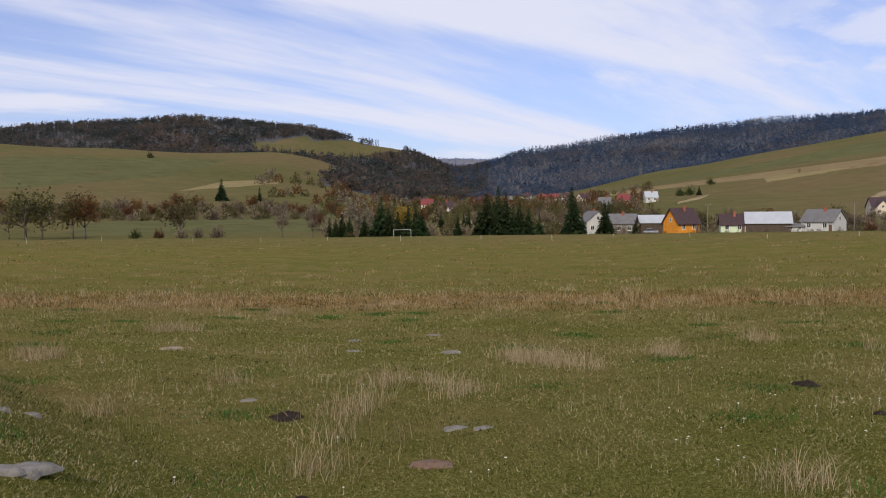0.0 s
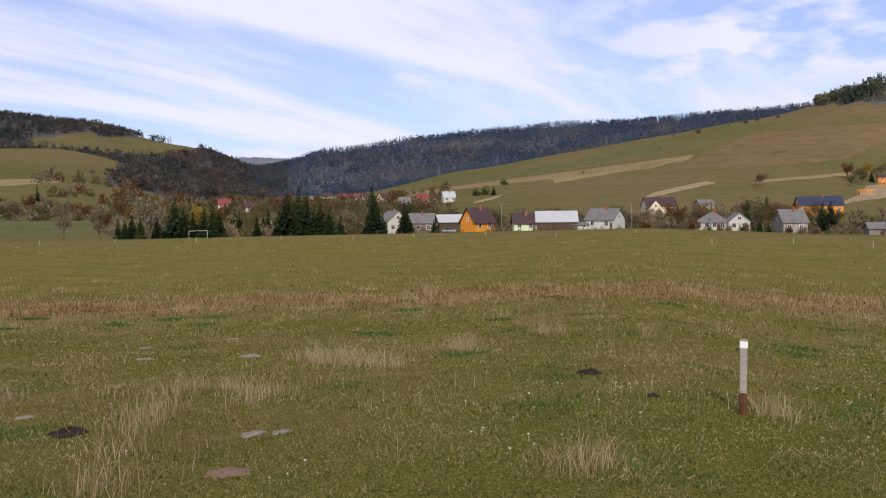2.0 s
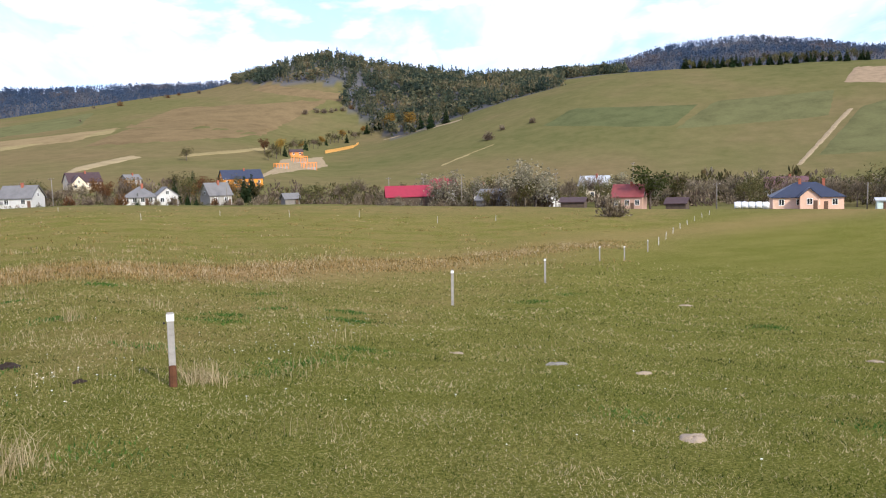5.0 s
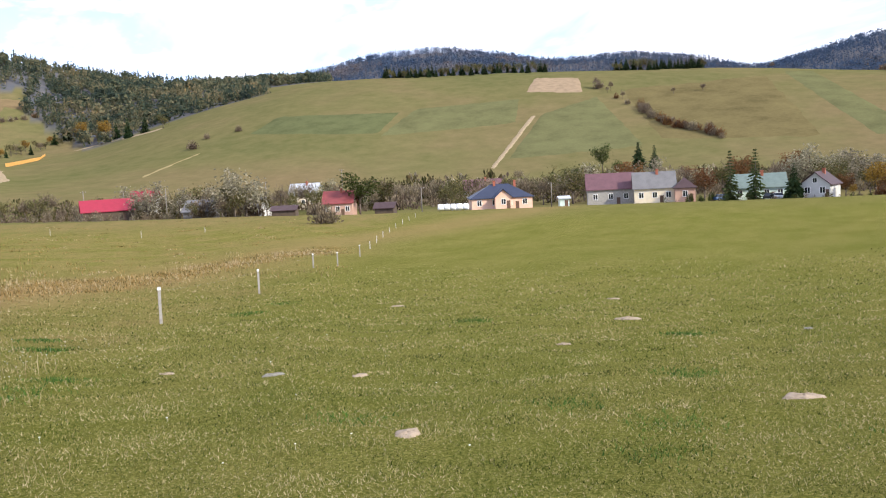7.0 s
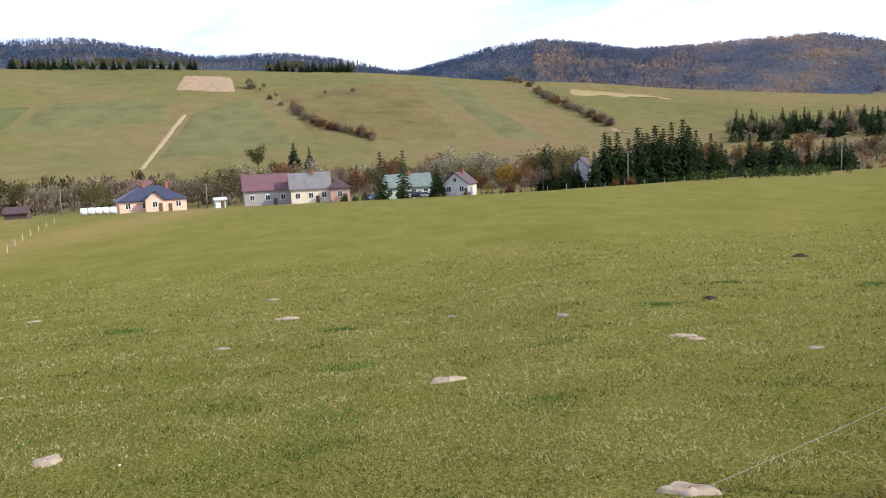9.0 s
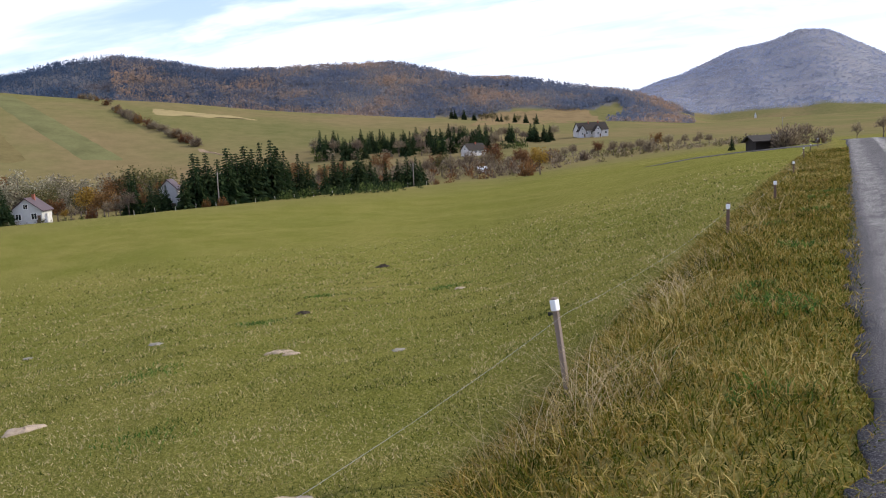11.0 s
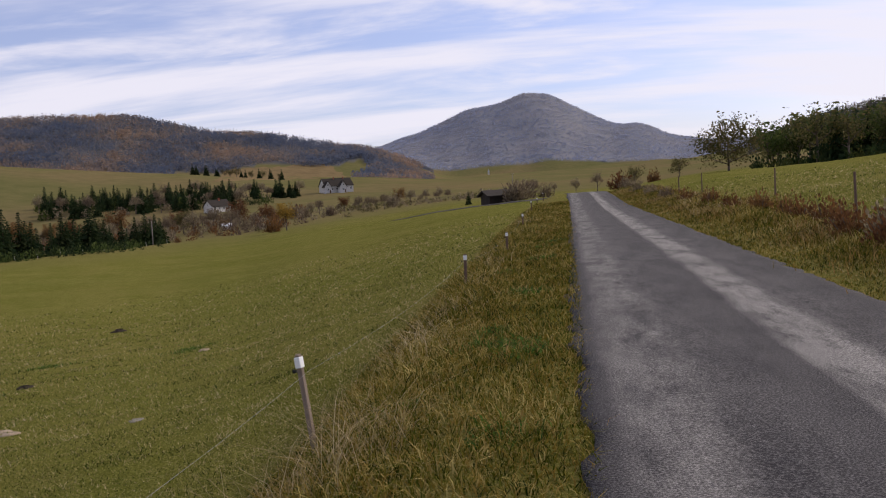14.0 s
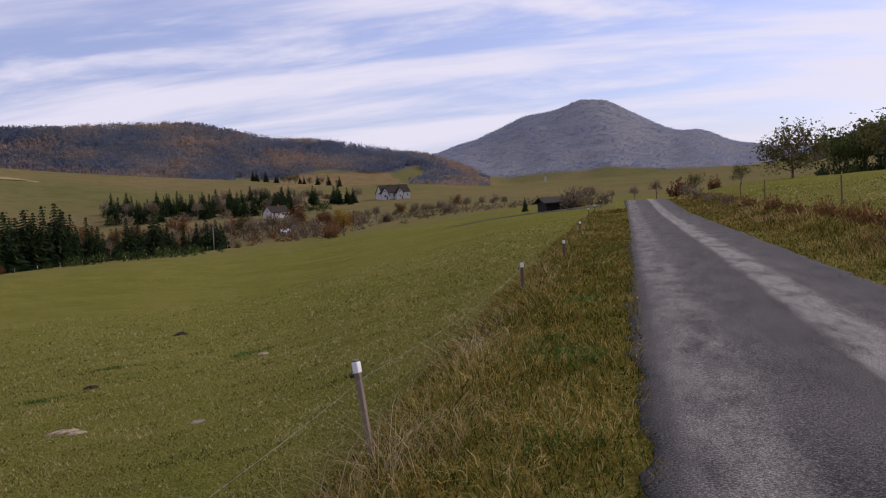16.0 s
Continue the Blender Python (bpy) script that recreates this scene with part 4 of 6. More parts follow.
belt(-110, -122, 470, 520, 60, ("spruce", "spruce", "spruce", "bare"), 9, 13)
belt(-119, -126, 520, 545, 26, ("spruce", "spruce", "bare"), 8, 12)
belt(-122, -136, 280, 320, 26, ("bare", "twigbush", "rust", "bare"), 4, 7)


def scrub(label, b0, b1, r0, r1, count, h0, h1, mats, seed):
    """Thickets between the trees: dense twigs and thin leaves, in one mesh a colour."""
    for q, mat in enumerate(mats):
        rng = np.random.default_rng(seed + q)
        n = count // len(mats)
        a = np.radians(rng.uniform(min(b0, b1), max(b0, b1), n))
        r = rng.uniform(r0, r1, n)
        x, y = -np.sin(a) * r, np.cos(a) * r
        base = np.stack([x, y, height(x, y)], -1)
        h = rng.uniform(h0, h1, n) * (0.7 + 0.3 * wave(x, y, 40.0, seed))
        m = int(22 + 6.5 * h1)
        d = rng.normal(size=(n, m, 3))
        d /= np.linalg.norm(d, axis=2)[..., None]
        d[..., 2] = np.abs(d[..., 2])
        c = base[:, None] + d * (rng.uniform(0.1, 1, (n, m, 1)) ** 0.5) * h[:, None, None] * np.array([0.55, 0.55, 0.95])
        cards_of = (c.reshape(-1, 3), (h[:, None] * rng.uniform(0.055, 0.14, (n, m))).ravel(), (d + np.array([0, 0, 1.2])).reshape(-1, 3) * 1.3)
        ob = cards("scrub", *cards_of, mat, None, rng)
        tagged(ob, label, "scrub", kind="stuff")


scrub("brown leafless thicket along the stream", 30, 8, 395, 470, 300, 3.5, 8, (TWIGS, OLIVE), 60)
scrub("thicket of bare twigs behind the pasture", 8, -14, 268, 400, 300, 2.5, 7, (TWIGS, OLIVE, TWIGS), 61)
scrub("grey-brown scrub on the valley floor", 4, -14, 500, 820, 260, 4, 9, (TWIGS, RUST, OLIVE), 62)
scrub("bare garden scrub between the village houses", -12, -40, 272, 330, 260, 2, 6, (TWIGS, TWIGS, OLIVE), 63)
scrub("garden scrub and bare fruit trees", -40, -66, 262, 310, 260, 2, 5.5, (TWIGS, OLIVE), 64)
scrub("dense bare alder scrub along the stream", -63, -102, 258, 380, 560, 3, 7.5, (TWIGS, TWIGS, OLIVE), 65)
scrub("leafless scrub along the stream bed", -99, -126, 250, 400, 420, 3, 6.5, (TWIGS, TWIGS, RUST), 66)
scrub("low scrub along the stream", -122, -140, 250, 380, 240, 1.5, 4, (TWIGS, OLIVE), 67)
scrub("dark undergrowth below the conifer row", -98, -117, 200, 228, 170, 1.5, 4, (GREEN, NEEDLES), 68)


scrub("tall bare alders along the valley stream", -64, -102, 300, 400, 260, 8, 13, (TWIGS, TWIGS, OLIVE), 90)
scrub("tall bare trees on the valley floor", 12, -14, 430, 760, 150, 8, 12, (TWIGS, OLIVE, RUST), 93)
scrub("bare tree tops behind the village", -12, -64, 300, 340, 120, 6, 9, (TWIGS, OLIVE), 96)
scrub("dense dark young firs below the guesthouse", -110, -124, 470, 530, 110, 5, 9, (NEEDLES, GREEN, TWIGS), 99)
scrub("dark undergrowth at the wood's edge beyond the lane", -155.0, -170, 116, 140, 150, 1.5, 3.5, (GREEN, NEEDLES), 103)
scrub("bare garden shrubs in front of the houses", -43, -58, 243, 256, 70, 1.5, 3.2, (TWIGS, SILVER), 69)
scrub("low garden shrubs in front of the houses", -83, -98, 203, 212, 70, 0.8, 2.0, (GREEN, TWIGS), 70)
scrub("low hedges before the village houses", -8, -25, 255, 259, 70, 0.7, 1.9, (TWIGS, GREEN), 73)
scrub("low shrubs along the village's edge", -24, -39, 258, 266, 80, 1.0, 2.6, (TWIGS, GREEN), 71)


def slope_plants(rows):
    for k, b, e, h in rows:
        plant(k, slope_spot(b, e), h)


slope_plants([("greenbush", -17.3, 1.55, 6), ("olive", -33.5, 1.2, 8.5), ("rust", -38.4, 1.5, 10), ("spruce", 14.4, 0.8, 13), ("spruce", 12.0, 0.55, 10), ("greenbush", 18.7, 3.5, 8),
              ("twigbush", -53.1, 2.0, 7), ("twigbush", -54.0, 2.6, 5), ("twigbush", -56.0, 3.0, 5), ("bare", -86.0, 3.9, 7), ("bare", -84.2, 3.9, 6), ("bare", -79.4, 4.6, 10), ("bare", -80.3, 4.4, 8),
              ("greenbush", -16.0, 0.9, 7), ("greenbush", -15.4, 0.85, 6), ("spruce", -16.6, 0.9, 6), ("bare", -22.5, 2.1, 5), ("bare", -27.4, 3.6, 5), ("olive", 6.0, 3.3, 9), ("olive", 4.6, 3.2, 8),
              ("bare", -90.1, 4.95, 7), ("bare", 8.9, 2.2, 10), ("olive", 7.6, 1.9, 9)])
# golden and dark trees where the gully wood meets the meadow
slope_plants([("gold", -46.6, 2.75, 17), ("gold", -47.9, 2.7, 18), ("spruce", -45.8, 2.9, 16), ("spruce", -49.3, 2.9, 17), ("spruce", -50.3, 3.2, 15), ("spruce", -48.6, 2.9, 14), ("olive", -51.4, 3.45, 12)])
for k in range(26):
    slope_plants([(("olive", "bare", "olive", "gold", "spruce")[k % 5], -38.6 - k * 0.27, 1.15 + 0.055 * k + dice.uniform(-0.1, 0.2), dice.uniform(7, 11))])
for (b0, e0), (b1, e1), n in (((-79.2, 4.75), (-82.1, 3.1), 7), ((-82.1, 3.1), (-83.5, 2.1), 14), ((-83.5, 2.1), (-87.2, 0.95), 22), ((-95.0, 4.75), (-97.8, 3.85), 12),
                              ((-97.8, 3.6), (-100.4, 2.12), 20), ((-100.4, 2.2), (-102.9, 0.95), 16), ((-40.8, 4.0), (-44.5, 4.2), 12), ((-28, 4.4), (-35, 5.5), 8)):
    for k in range(n):
        u = (k + dice.random()) / n
        slope_plants([(("twigbush", "rustbush", "bare", "twigbush")[dice.randrange(4)], b0 + (b1 - b0) * u + dice.uniform(-0.15, 0.15), e0 + (e1 - e0) * u + dice.uniform(-0.08, 0.08), dice.uniform(4, 7.5))])
for b0, b1, e, n in ((-65.5, -76.3, 5.95, 60), (-80.5, -86.2, 5.45, 34), (-119.0, -125.0, 1.35, 18)):
    for k in range(n):
        b = b0 + (b1 - b0) * (k + dice.random()) / n
        d_ = toward(b)
        r_ = dice.uniform(746, 766) if e > 2 else 820
        plant(("spruce", "spruce", "olive")[dice.randrange(3)], spot(b, r_), dice.uniform(7, 11))
# right of the lane: a lone tree, the dark wood's edge and scrub at the lane's crest
plant("lone", spot(-153.6, 108), 7.0)
for k in range(34):
    b = -155.6 - 14 * k / 34 - dice.uniform(0, 0.4)
    plant(("green", "olive", "green")[k % 3] if b > -159 else ("spruce", "green", "spruce", "olive")[k % 4], spot(b, dice.uniform(118, 150)), dice.uniform(5.0, 6.5) + min(1.5, max(0, -156.5 - b) * 0.9))
for b_, r_, h_, k_ in ((-146.9, 124, 3.0, "rustbush"), (-147.8, 126, 3.4, "olive"), (-145.4, 150, 4.2, "bare"), (-149.0, 120, 2.2, "rustbush"), (-150.6, 120, 3.2, "olive"), (-144.0, 150, 3.4, "bare"),
                       (-139.9, 114, 3.0, "twigbush"), (-140.4, 115, 3.2, "twigbush"), (-141.2, 118, 3.4, "bare"), (-140.6, 117, 3.0, "twigbush"), (-142.0, 119, 2.4, "twigbush"), (-136.9, 140, 2.4, "spruce"), (-142.6, 175, 3.0, "bare"), (-147.2, 118, 1.8, "twigbush")):
    plant(k_, spot(b_, r_), h_)


# ---- village ----
WHITE = plain("white_render", (0.52, 0.51, 0.49), 0.85, 0.12, 0.8)
CREAM = plain("cream_render", (0.70, 0.60, 0.45), 0.85, 0.12, 0.8)
PINKISH = plain("salmon_render", (0.46, 0.29, 0.22), 0.85, 0.12, 0.8)
PEACH = plain("peach_render", (0.70, 0.46, 0.34), 0.85, 0.12, 0.8)
LIME = plain("light_green_render", (0.58, 0.66, 0.46), 0.85, 0.12, 0.8)
MINT = plain("mint_render", (0.55, 0.66, 0.60), 0.85, 0.12, 0.8)
TIMBER = plain("orange_timber", (0.66, 0.26, 0.03), 0.7, 0.25, 1.5)
DARKWOOD = plain("weathered_dark_timber", (0.085, 0.062, 0.045), 0.9, 0.35, 1.5)
CHARRED = plain("blackened_timber", (0.028, 0.022, 0.018), 0.95, 0.4, 1.5)
GREYWOOD = plain("grey_timber", (0.20, 0.18, 0.16), 0.9, 0.3, 1.5)
STONE = plain("grey_stone", (0.33, 0.31, 0.28), 0.9, 0.3, 2.0)
R_BROWN = plain("brown_tiles", (0.060, 0.035, 0.036), 0.6, 0.3, 1.0)
R_GREY = plain("grey_roofing", (0.155, 0.15, 0.15), 0.8, 0.25, 0.6)
R_METAL = plain("pale_sheet_metal", (0.42, 0.44, 0.47), 0.5, 0.15, 0.6, 0.0, 0.5)
R_BLUE = plain("dark_blue_tiles", (0.028, 0.036, 0.066), 0.5, 0.25, 1.0)
R_RED = plain("red_sheet_metal", (0.27, 0.018, 0.040), 0.5, 0.15, 0.8)
R_DULL = plain("dull_red_sheets", (0.20, 0.045, 0.045), 0.6, 0.25, 0.8)
R_PURPLE = plain("faded_purple_sheets", (0.13, 0.065, 0.075), 0.7, 0.25, 0.8)
R_GREEN = plain("grey_green_roofing", (0.13, 0.17, 0.155), 0.7, 0.25, 0.8)
BRICK = plain("brick_red", (0.33, 0.11, 0.07), 0.9, 0.25, 2.0)
FRAME = plain("white_window_frame", (0.75, 0.75, 0.73), 0.6, 0.08)
DOORMAT = plain("brown_door", (0.12, 0.07, 0.045), 0.6, 0.2)
GLASS, _nt, _b = material("window_glass", 0.08, 0, 0.6)
_b.inputs["Base Color"].default_value = (0.02, 0.025, 0.03, 1)
TRIM = plain("fascia_board", (0.16, 0.10, 0.07), 0.7, 0.2)


def unit_mesh(name, boxes, mat):
    bm = bmesh.new()
    for q in boxes:
        box(bm, *q)
    me = bpy.data.meshes.new(name)
    bm.to_mesh(me)
    bm.free()
    me.materials.append(mat)
    return me


W_FRAME = unit_mesh("window", [(-0.55, 0.55, -0.06, 0.02, 0, 0.1), (-0.55, 0.55, -0.06, 0.02, 1.2, 1.3), (-0.55, -0.45, -0.06, 0.02, 0.1, 1.2), (0.45, 0.55, -0.06, 0.02, 0.1, 1.2),
                               (-0.04, 0.04, -0.05, 0.02, 0.1, 1.2)], FRAME)
W_PANE = unit_mesh("pane", [(-0.45, 0.45, -0.03, 0.0, 0.1, 1.2)], GLASS)


def window(parent, x, y, z, turn=0.0, k=1.0):
    o = new("window", W_FRAME)
    o.parent = parent
    o.matrix_basis = pose(x, y, z, 0, 0, turn) @ Matrix.Diagonal((k, 1, k, 1))
    p = new("pane", W_PANE)
    p.parent = o


def house(label, bearing, r, w, eave, ridge, wall, roof, d=8.0, turn=0.0, gable_front=False, hip=False, windows=3, chimney=1, door=True, name="house", upper=True, over=0.45, brick=None):
    """A house at its place: w across, d deep; turned by that many degrees from facing the lane."""
    at = spot(bearing, r)
    t = thing(name, pose(at.x, at.y, at.z, 0, 0, bearing + turn), label, "house" if name == "house" else name.split("_")[-1])
    W, D = (d, w) if gable_front else (w, d)
    spin = 90 if gable_front else 0
    bm = bmesh.new()
    if hip:
        box(bm, -W / 2, W / 2, -D / 2, D / 2, -1.5, eave)
    else:
        prism(bm, [(-D / 2, -1.5), (D / 2, -1.5), (D / 2, eave), (0, ridge - 0.12), (-D / 2, eave)], -W / 2, W / 2)
    wall_ob = part("wall", bm, wall, t)
    wall_ob.matrix_basis = pose(0, 0, 0, 0, 0, spin)
    bm = bmesh.new()
    k = (ridge - eave) / (D / 2)
    lo = eave - k * over
    if hip:
        e = min(W, D) / 2
        base = [bm.verts.new((sx * (W / 2 + over), sy * (D / 2 + over), lo)) for sx, sy in ((-1, -1), (1, -1), (1, 1), (-1, 1))]
        rim = [bm.verts.new((v.co.x, v.co.y, lo + 0.18)) for v in base]
        a, b = bm.verts.new((-max(0.02, W / 2 - e), 0, ridge)), bm.verts.new((max(0.02, W / 2 - e), 0, ridge))
        bm.faces.new(base[::-1])
        for i in range(4):
            bm.faces.new((base[i], base[(i + 1) % 4], rim[(i + 1) % 4], rim[i]))
        bm.faces.new((rim[0], rim[1], b, a))
        bm.faces.new((rim[2], rim[3], a, b))
        bm.faces.new((rim[1], rim[2], b))
        bm.faces.new((rim[3], rim[0], a))
    else:
        prism(bm, [(-D / 2 - over, lo), (0, ridge), (D / 2 + over, lo), (D / 2 + over, lo + 0.18), (0, ridge + 0.2), (-D / 2 - over, lo + 0.18)], -W / 2 - over, W / 2 + over)
    roof_ob = part("roof", bm, roof, t)
    roof_ob.matrix_basis = pose(0, 0, 0, 0, 0, spin)
    fx, fy = (D / 2, -W / 2) if gable_front else (W / 2, -D / 2)
    span_x = fx * 2
    for n in range(windows):
        x = -fx + span_x * (n + 0.5) / windows
        window(t, x, fy - 0.02, max(0.5, eave * 0.36), 0, min(1.15, eave * 0.42))
    if upper and not hip and ridge - eave > 2.0:
        if gable_front:
            window(t, 0, fy - 0.02, eave + 0.3, 0, 0.9)
        else:
            window(t, fx + 0.02, 0, eave + 0.1, 90, 0.9)
            window(t, -fx - 0.02, 0, eave + 0.1, -90, 0.9)
    if door:
        bm = bmesh.new()
        x = -fx + span_x * (0.5 + windows // 2) / max(windows, 1) + span_x / max(windows, 1) / 2 if windows > 1 else fx * 0.6
        x = min(x, fx - 0.7)
        box(bm, x - 0.45, x + 0.45, fy - 0.06, fy + 0.02, 0, min(2.05, eave * 0.8))
        part("door", bm, DOORMAT, t)
    for n in range(chimney):
        bm = bmesh.new()
        x = (n - (chimney - 1) / 2) * W * 0.34 + W * 0.08
        box(bm, x - 0.3, x + 0.3, -0.9, -0.3, ridge - 1.2, ridge + 0.75)
        box(bm, x - 0.36, x + 0.36, -0.96, -0.24, ridge + 0.75, ridge + 0.85)
        c = part("chimney", bm, brick or BRICK, t)
        c.matrix_basis = pose(0, 0, 0, 0, 0, spin)
    return t


house("white gabled house with a grey roof behind conifers", -9.9, 268, 7.0, 4.3, 7.2, WHITE, R_GREY, 9, 20, True, windows=2)
house("low house with a weathered grey roof", -11.7, 272, 9.0, 3.6, 6.3, GREYWOOD, R_GREY, 7, -8, windows=3)
house("low barn with pale sheet roofing", -13.7, 275, 8.5, 3.8, 5.9, DARKWOOD, R_METAL, 7, 12, windows=0, chimney=0, name="barn")
orange = house("bright orange timber house with a dark brown roof", -15.5, 261, 7.4, 3.2, 7.2, TIMBER, R_BROWN, 7.0, 38, windows=2, over=0.6)
house("small light green house with a dark roof", -18.6, 263, 6.8, 2.5, 5.3, LIME, R_BROWN, 6, 6, windows=2)
house("long dark timber barn with a pale metal roof", -20.7, 264, 12.0, 2.8, 5.7, DARKWOOD, R_METAL, 8, 4, windows=0, chimney=0, door=False, name="barn")
house("low white annex beside the barn", -22.3, 262, 4.4, 1.5, 2.2, WHITE, R_GREY, 3, 0, windows=2, chimney=0, upper=False, door=False, name="garden_shed")
house("white house with a steep grey roof", -23.9, 263, 9.0, 3.0, 6.1, WHITE, R_GREY, 8, -26, windows=2)
house("large cream villa with a brown roof on the slope", -27.3, 416, 14.0, 3.4, 7.4, CREAM, R_BROWN, 10, 16, windows=4)
house("cream gabled wing of the villa on the slope", -27.0, 409, 6.0, 3.2, 6.6, CREAM, R_BROWN, 6, 16, True, windows=2, chimney=0)
house("small grey stone house among bushes", -30.1, 430, 7.5, 2.6, 4.6, STONE, R_GREY, 6, 30, windows=1)
house("low white house with a grey hipped roof", -30.6, 264, 8.6, 2.6, 5.5, WHITE, R_GREY, 8, -6, hip=True, windows=4)
house("white gabled house under a grey roof", -32.1, 266, 6.0, 3.0, 5.4, WHITE, R_GREY, 7, 10, True, windows=2, chimney=0)
house("grey house with a pale weathered roof", -35.2, 270, 7.0, 3.6, 7.0, STONE, R_GREY, 7, 24, windows=2)
house("large timber lodge with a dark blue roof", -36.8, 408, 18.0, 3.8, 7.6, TIMBER, R_BLUE, 10, 14, windows=5, chimney=1)
house("small wooden hut with a grey roof", -39.9, 266, 4.6, 2.0, 3.4, GREYWOOD, R_GREY, 4, 20, windows=0, chimney=0, name="garden_shed")
house("long dark shed with a bright red metal roof", -47.7, 260, 13.6, 3.0, 5.9, DARKWOOD, R_RED, 8, 4, windows=0, chimney=0, name="barn")
house("white house with a bright red roof", -50.0, 292, 8.2, 5.2, 8.5, WHITE, R_RED, 7, -24, windows=3)
house("low weathered grey wooden barn", -53.3, 248, 7.4, 2.2, 5.0, GREYWOOD, R_GREY, 7, -28, windows=0, chimney=0, name="barn")
house("white house with a grey roof behind trees", -52.5, 300, 6.4, 3.6, 6.2, WHITE, R_GREY, 7, -24, True, windows=2)
house("white outbuilding with a grey roof", -56.9, 246, 4.8, 2.8, 5.4, WHITE, R_GREY, 6, -34, windows=1, chimney=0)
house("beige two-storey house with a pale metal roof", -60.0, 290, 9.2, 5.0, 8.4, CREAM, R_METAL, 8, -14, windows=3)
house("salmon house with a dull red roof", -62.2, 240, 8.0, 3.8, 6.8, PINKISH, R_DULL, 8, -10, windows=3)
house("small brown shed with a low roof", -58.6, 222, 6.0, 1.4, 2.3, DARKWOOD, R_BROWN, 4, -12, windows=0, chimney=0, upper=False, door=False, name="garden_shed")
house("small timber lean-to beside the trees", -65.2, 226, 5.0, 1.6, 2.8, DARKWOOD, R_BROWN, 4, -14, windows=0, chimney=0, upper=False, door=False, name="garden_shed")
house("new bungalow with a dark blue hipped roof", -72.8, 226, 15.6, 3.2, 6.5, PEACH, R_BLUE, 11, 6, hip=True, windows=4, chimney=2)
house("gabled porch of the blue-roofed bungalow", -73.0, 219.5, 4.2, 3.0, 4.9, PEACH, R_BLUE, 3, 6, True, windows=1, chimney=0, upper=False)
house("old house with a faded purple roof", -71.7, 300, 12.4, 4.4, 7.8, WHITE, R_PURPLE, 9, 4, windows=3)
house("small pale blue garden shed", -77.0, 222, 2.4, 2.1, 2.5, MINT, R_METAL, 2.2, 10, windows=0, chimney=0, upper=False, name="garden_shed")
house("long old farmhouse with a faded purple roof", -80.0, 226, 11.5, 4.4, 8.0, STONE, R_PURPLE, 8, 3, windows=3, chimney=0)
house("cream farmhouse with a grey roof", -82.8, 222, 9.8, 4.1, 7.7, CREAM, R_GREY, 8, 3, windows=3)
house("small salmon garage with a dark pyramid roof", -84.7, 219, 4.8, 3.8, 6.0, PINKISH, R_BROWN, 5, 4, hip=True, windows=1, chimney=0)
house("mint green house with a grey-green roof", -89.1, 219, 12.0, 3.3, 6.2, MINT, R_GREEN, 8, 8, windows=4)
house("white gabled house with a dark roof", -92.7, 212, 6.4, 3.2, 5.8, WHITE, R_BROWN, 8, -16, True, windows=2)
house("small white gabled house behind dark conifers", -100.8, 208, 3.8, 5.4, 7.3, WHITE, R_BROWN, 6, -12, True, windows=1, chimney=0)
house("timber guesthouse with a dark roof on the slope", -120.5, 455, 11.0, 3.0, 6.2, WHITE, CHARRED, 8, 34, windows=4)
house("large white guesthouse with a dark gabled roof", -128.2, 555, 19.0, 4.2, 8.8, WHITE, CHARRED, 11, 22, windows=6, chimney=2)
house("white gabled bay of the guesthouse with a dark roof", -127.6, 548, 4.4, 4.2, 7.4, WHITE, CHARRED, 4, 22, True, windows=1, chimney=0)
house("white gabled bay of the guesthouse with a dark roof", -128.6, 547, 4.4, 4.2, 7.4, WHITE, CHARRED, 4, 22, True, windows=1, chimney=0)
house("small white shelter on the meadow", -121.0, 300, 2.4, 1.4, 2.1, WHITE, R_METAL, 2, 10, windows=0, chimney=0, upper=False, door=False, name="garden_shed")
house("ruined dark wooden barn beside the lane", -138.8, 117, 3.4, 1.0, 1.6, CHARRED, CHARRED, 4, 18, windows=0, chimney=0, door=False, upper=False, name="barn")
for b_, r_, w_, wl_, rf_ in ((-5.6, 884, 9, WHITE, R_BROWN), (-6.6, 830, 8, CREAM, R_DULL), (-7.4, 815, 9, PINKISH, R_DULL), (-0.2, 518, 7.5, WHITE, R_BROWN), (-13.6, 549, 7.5, WHITE, R_METAL),
                             (-11.9, 548, 7, PINKISH, R_DULL), (-10.7, 529, 7, STONE, R_GREY), (-4.3, 780, 8, WHITE, R_GREY), (-8.2, 700, 8, WHITE, R_BROWN), (1.0, 560, 7, CREAM, R_DULL),
                             (-9.3, 640, 8, CREAM, R_BROWN), (-2.4, 640, 7, WHITE, R_BROWN)):
    house("small distant village house with pale walls", b_, r_, w_, 3.0, 6.4, wl_, rf_, 7, dice.uniform(-40, 40), windows=2, chimney=1)


def chapel():
    at = slope_spot(-138.35, 0.75, 140)
    t = thing("chapel", pose(at.x, at.y, at.z - 1, 0, 0, -138), "tiny white chapel tower on the far meadow", "chapel")
    bm = bmesh.new()
    box(bm, -2, 2, -2, 2, -1, 6)
    part("wall", bm, WHITE, t)
    bm = bmesh.new()
    b = [bm.verts.new((x, y, 6)) for x, y in ((-2.3, -2.3), (2.3, -2.3), (2.3, 2.3), (-2.3, 2.3))]
    p = bm.verts.new((0, 0, 13))
    bm.faces.new(b[::-1])
    for k in range(4):
        bm.faces.new((b[k], b[(k + 1) % 4], p))
    part("spire", bm, R_METAL, t)


chapel()


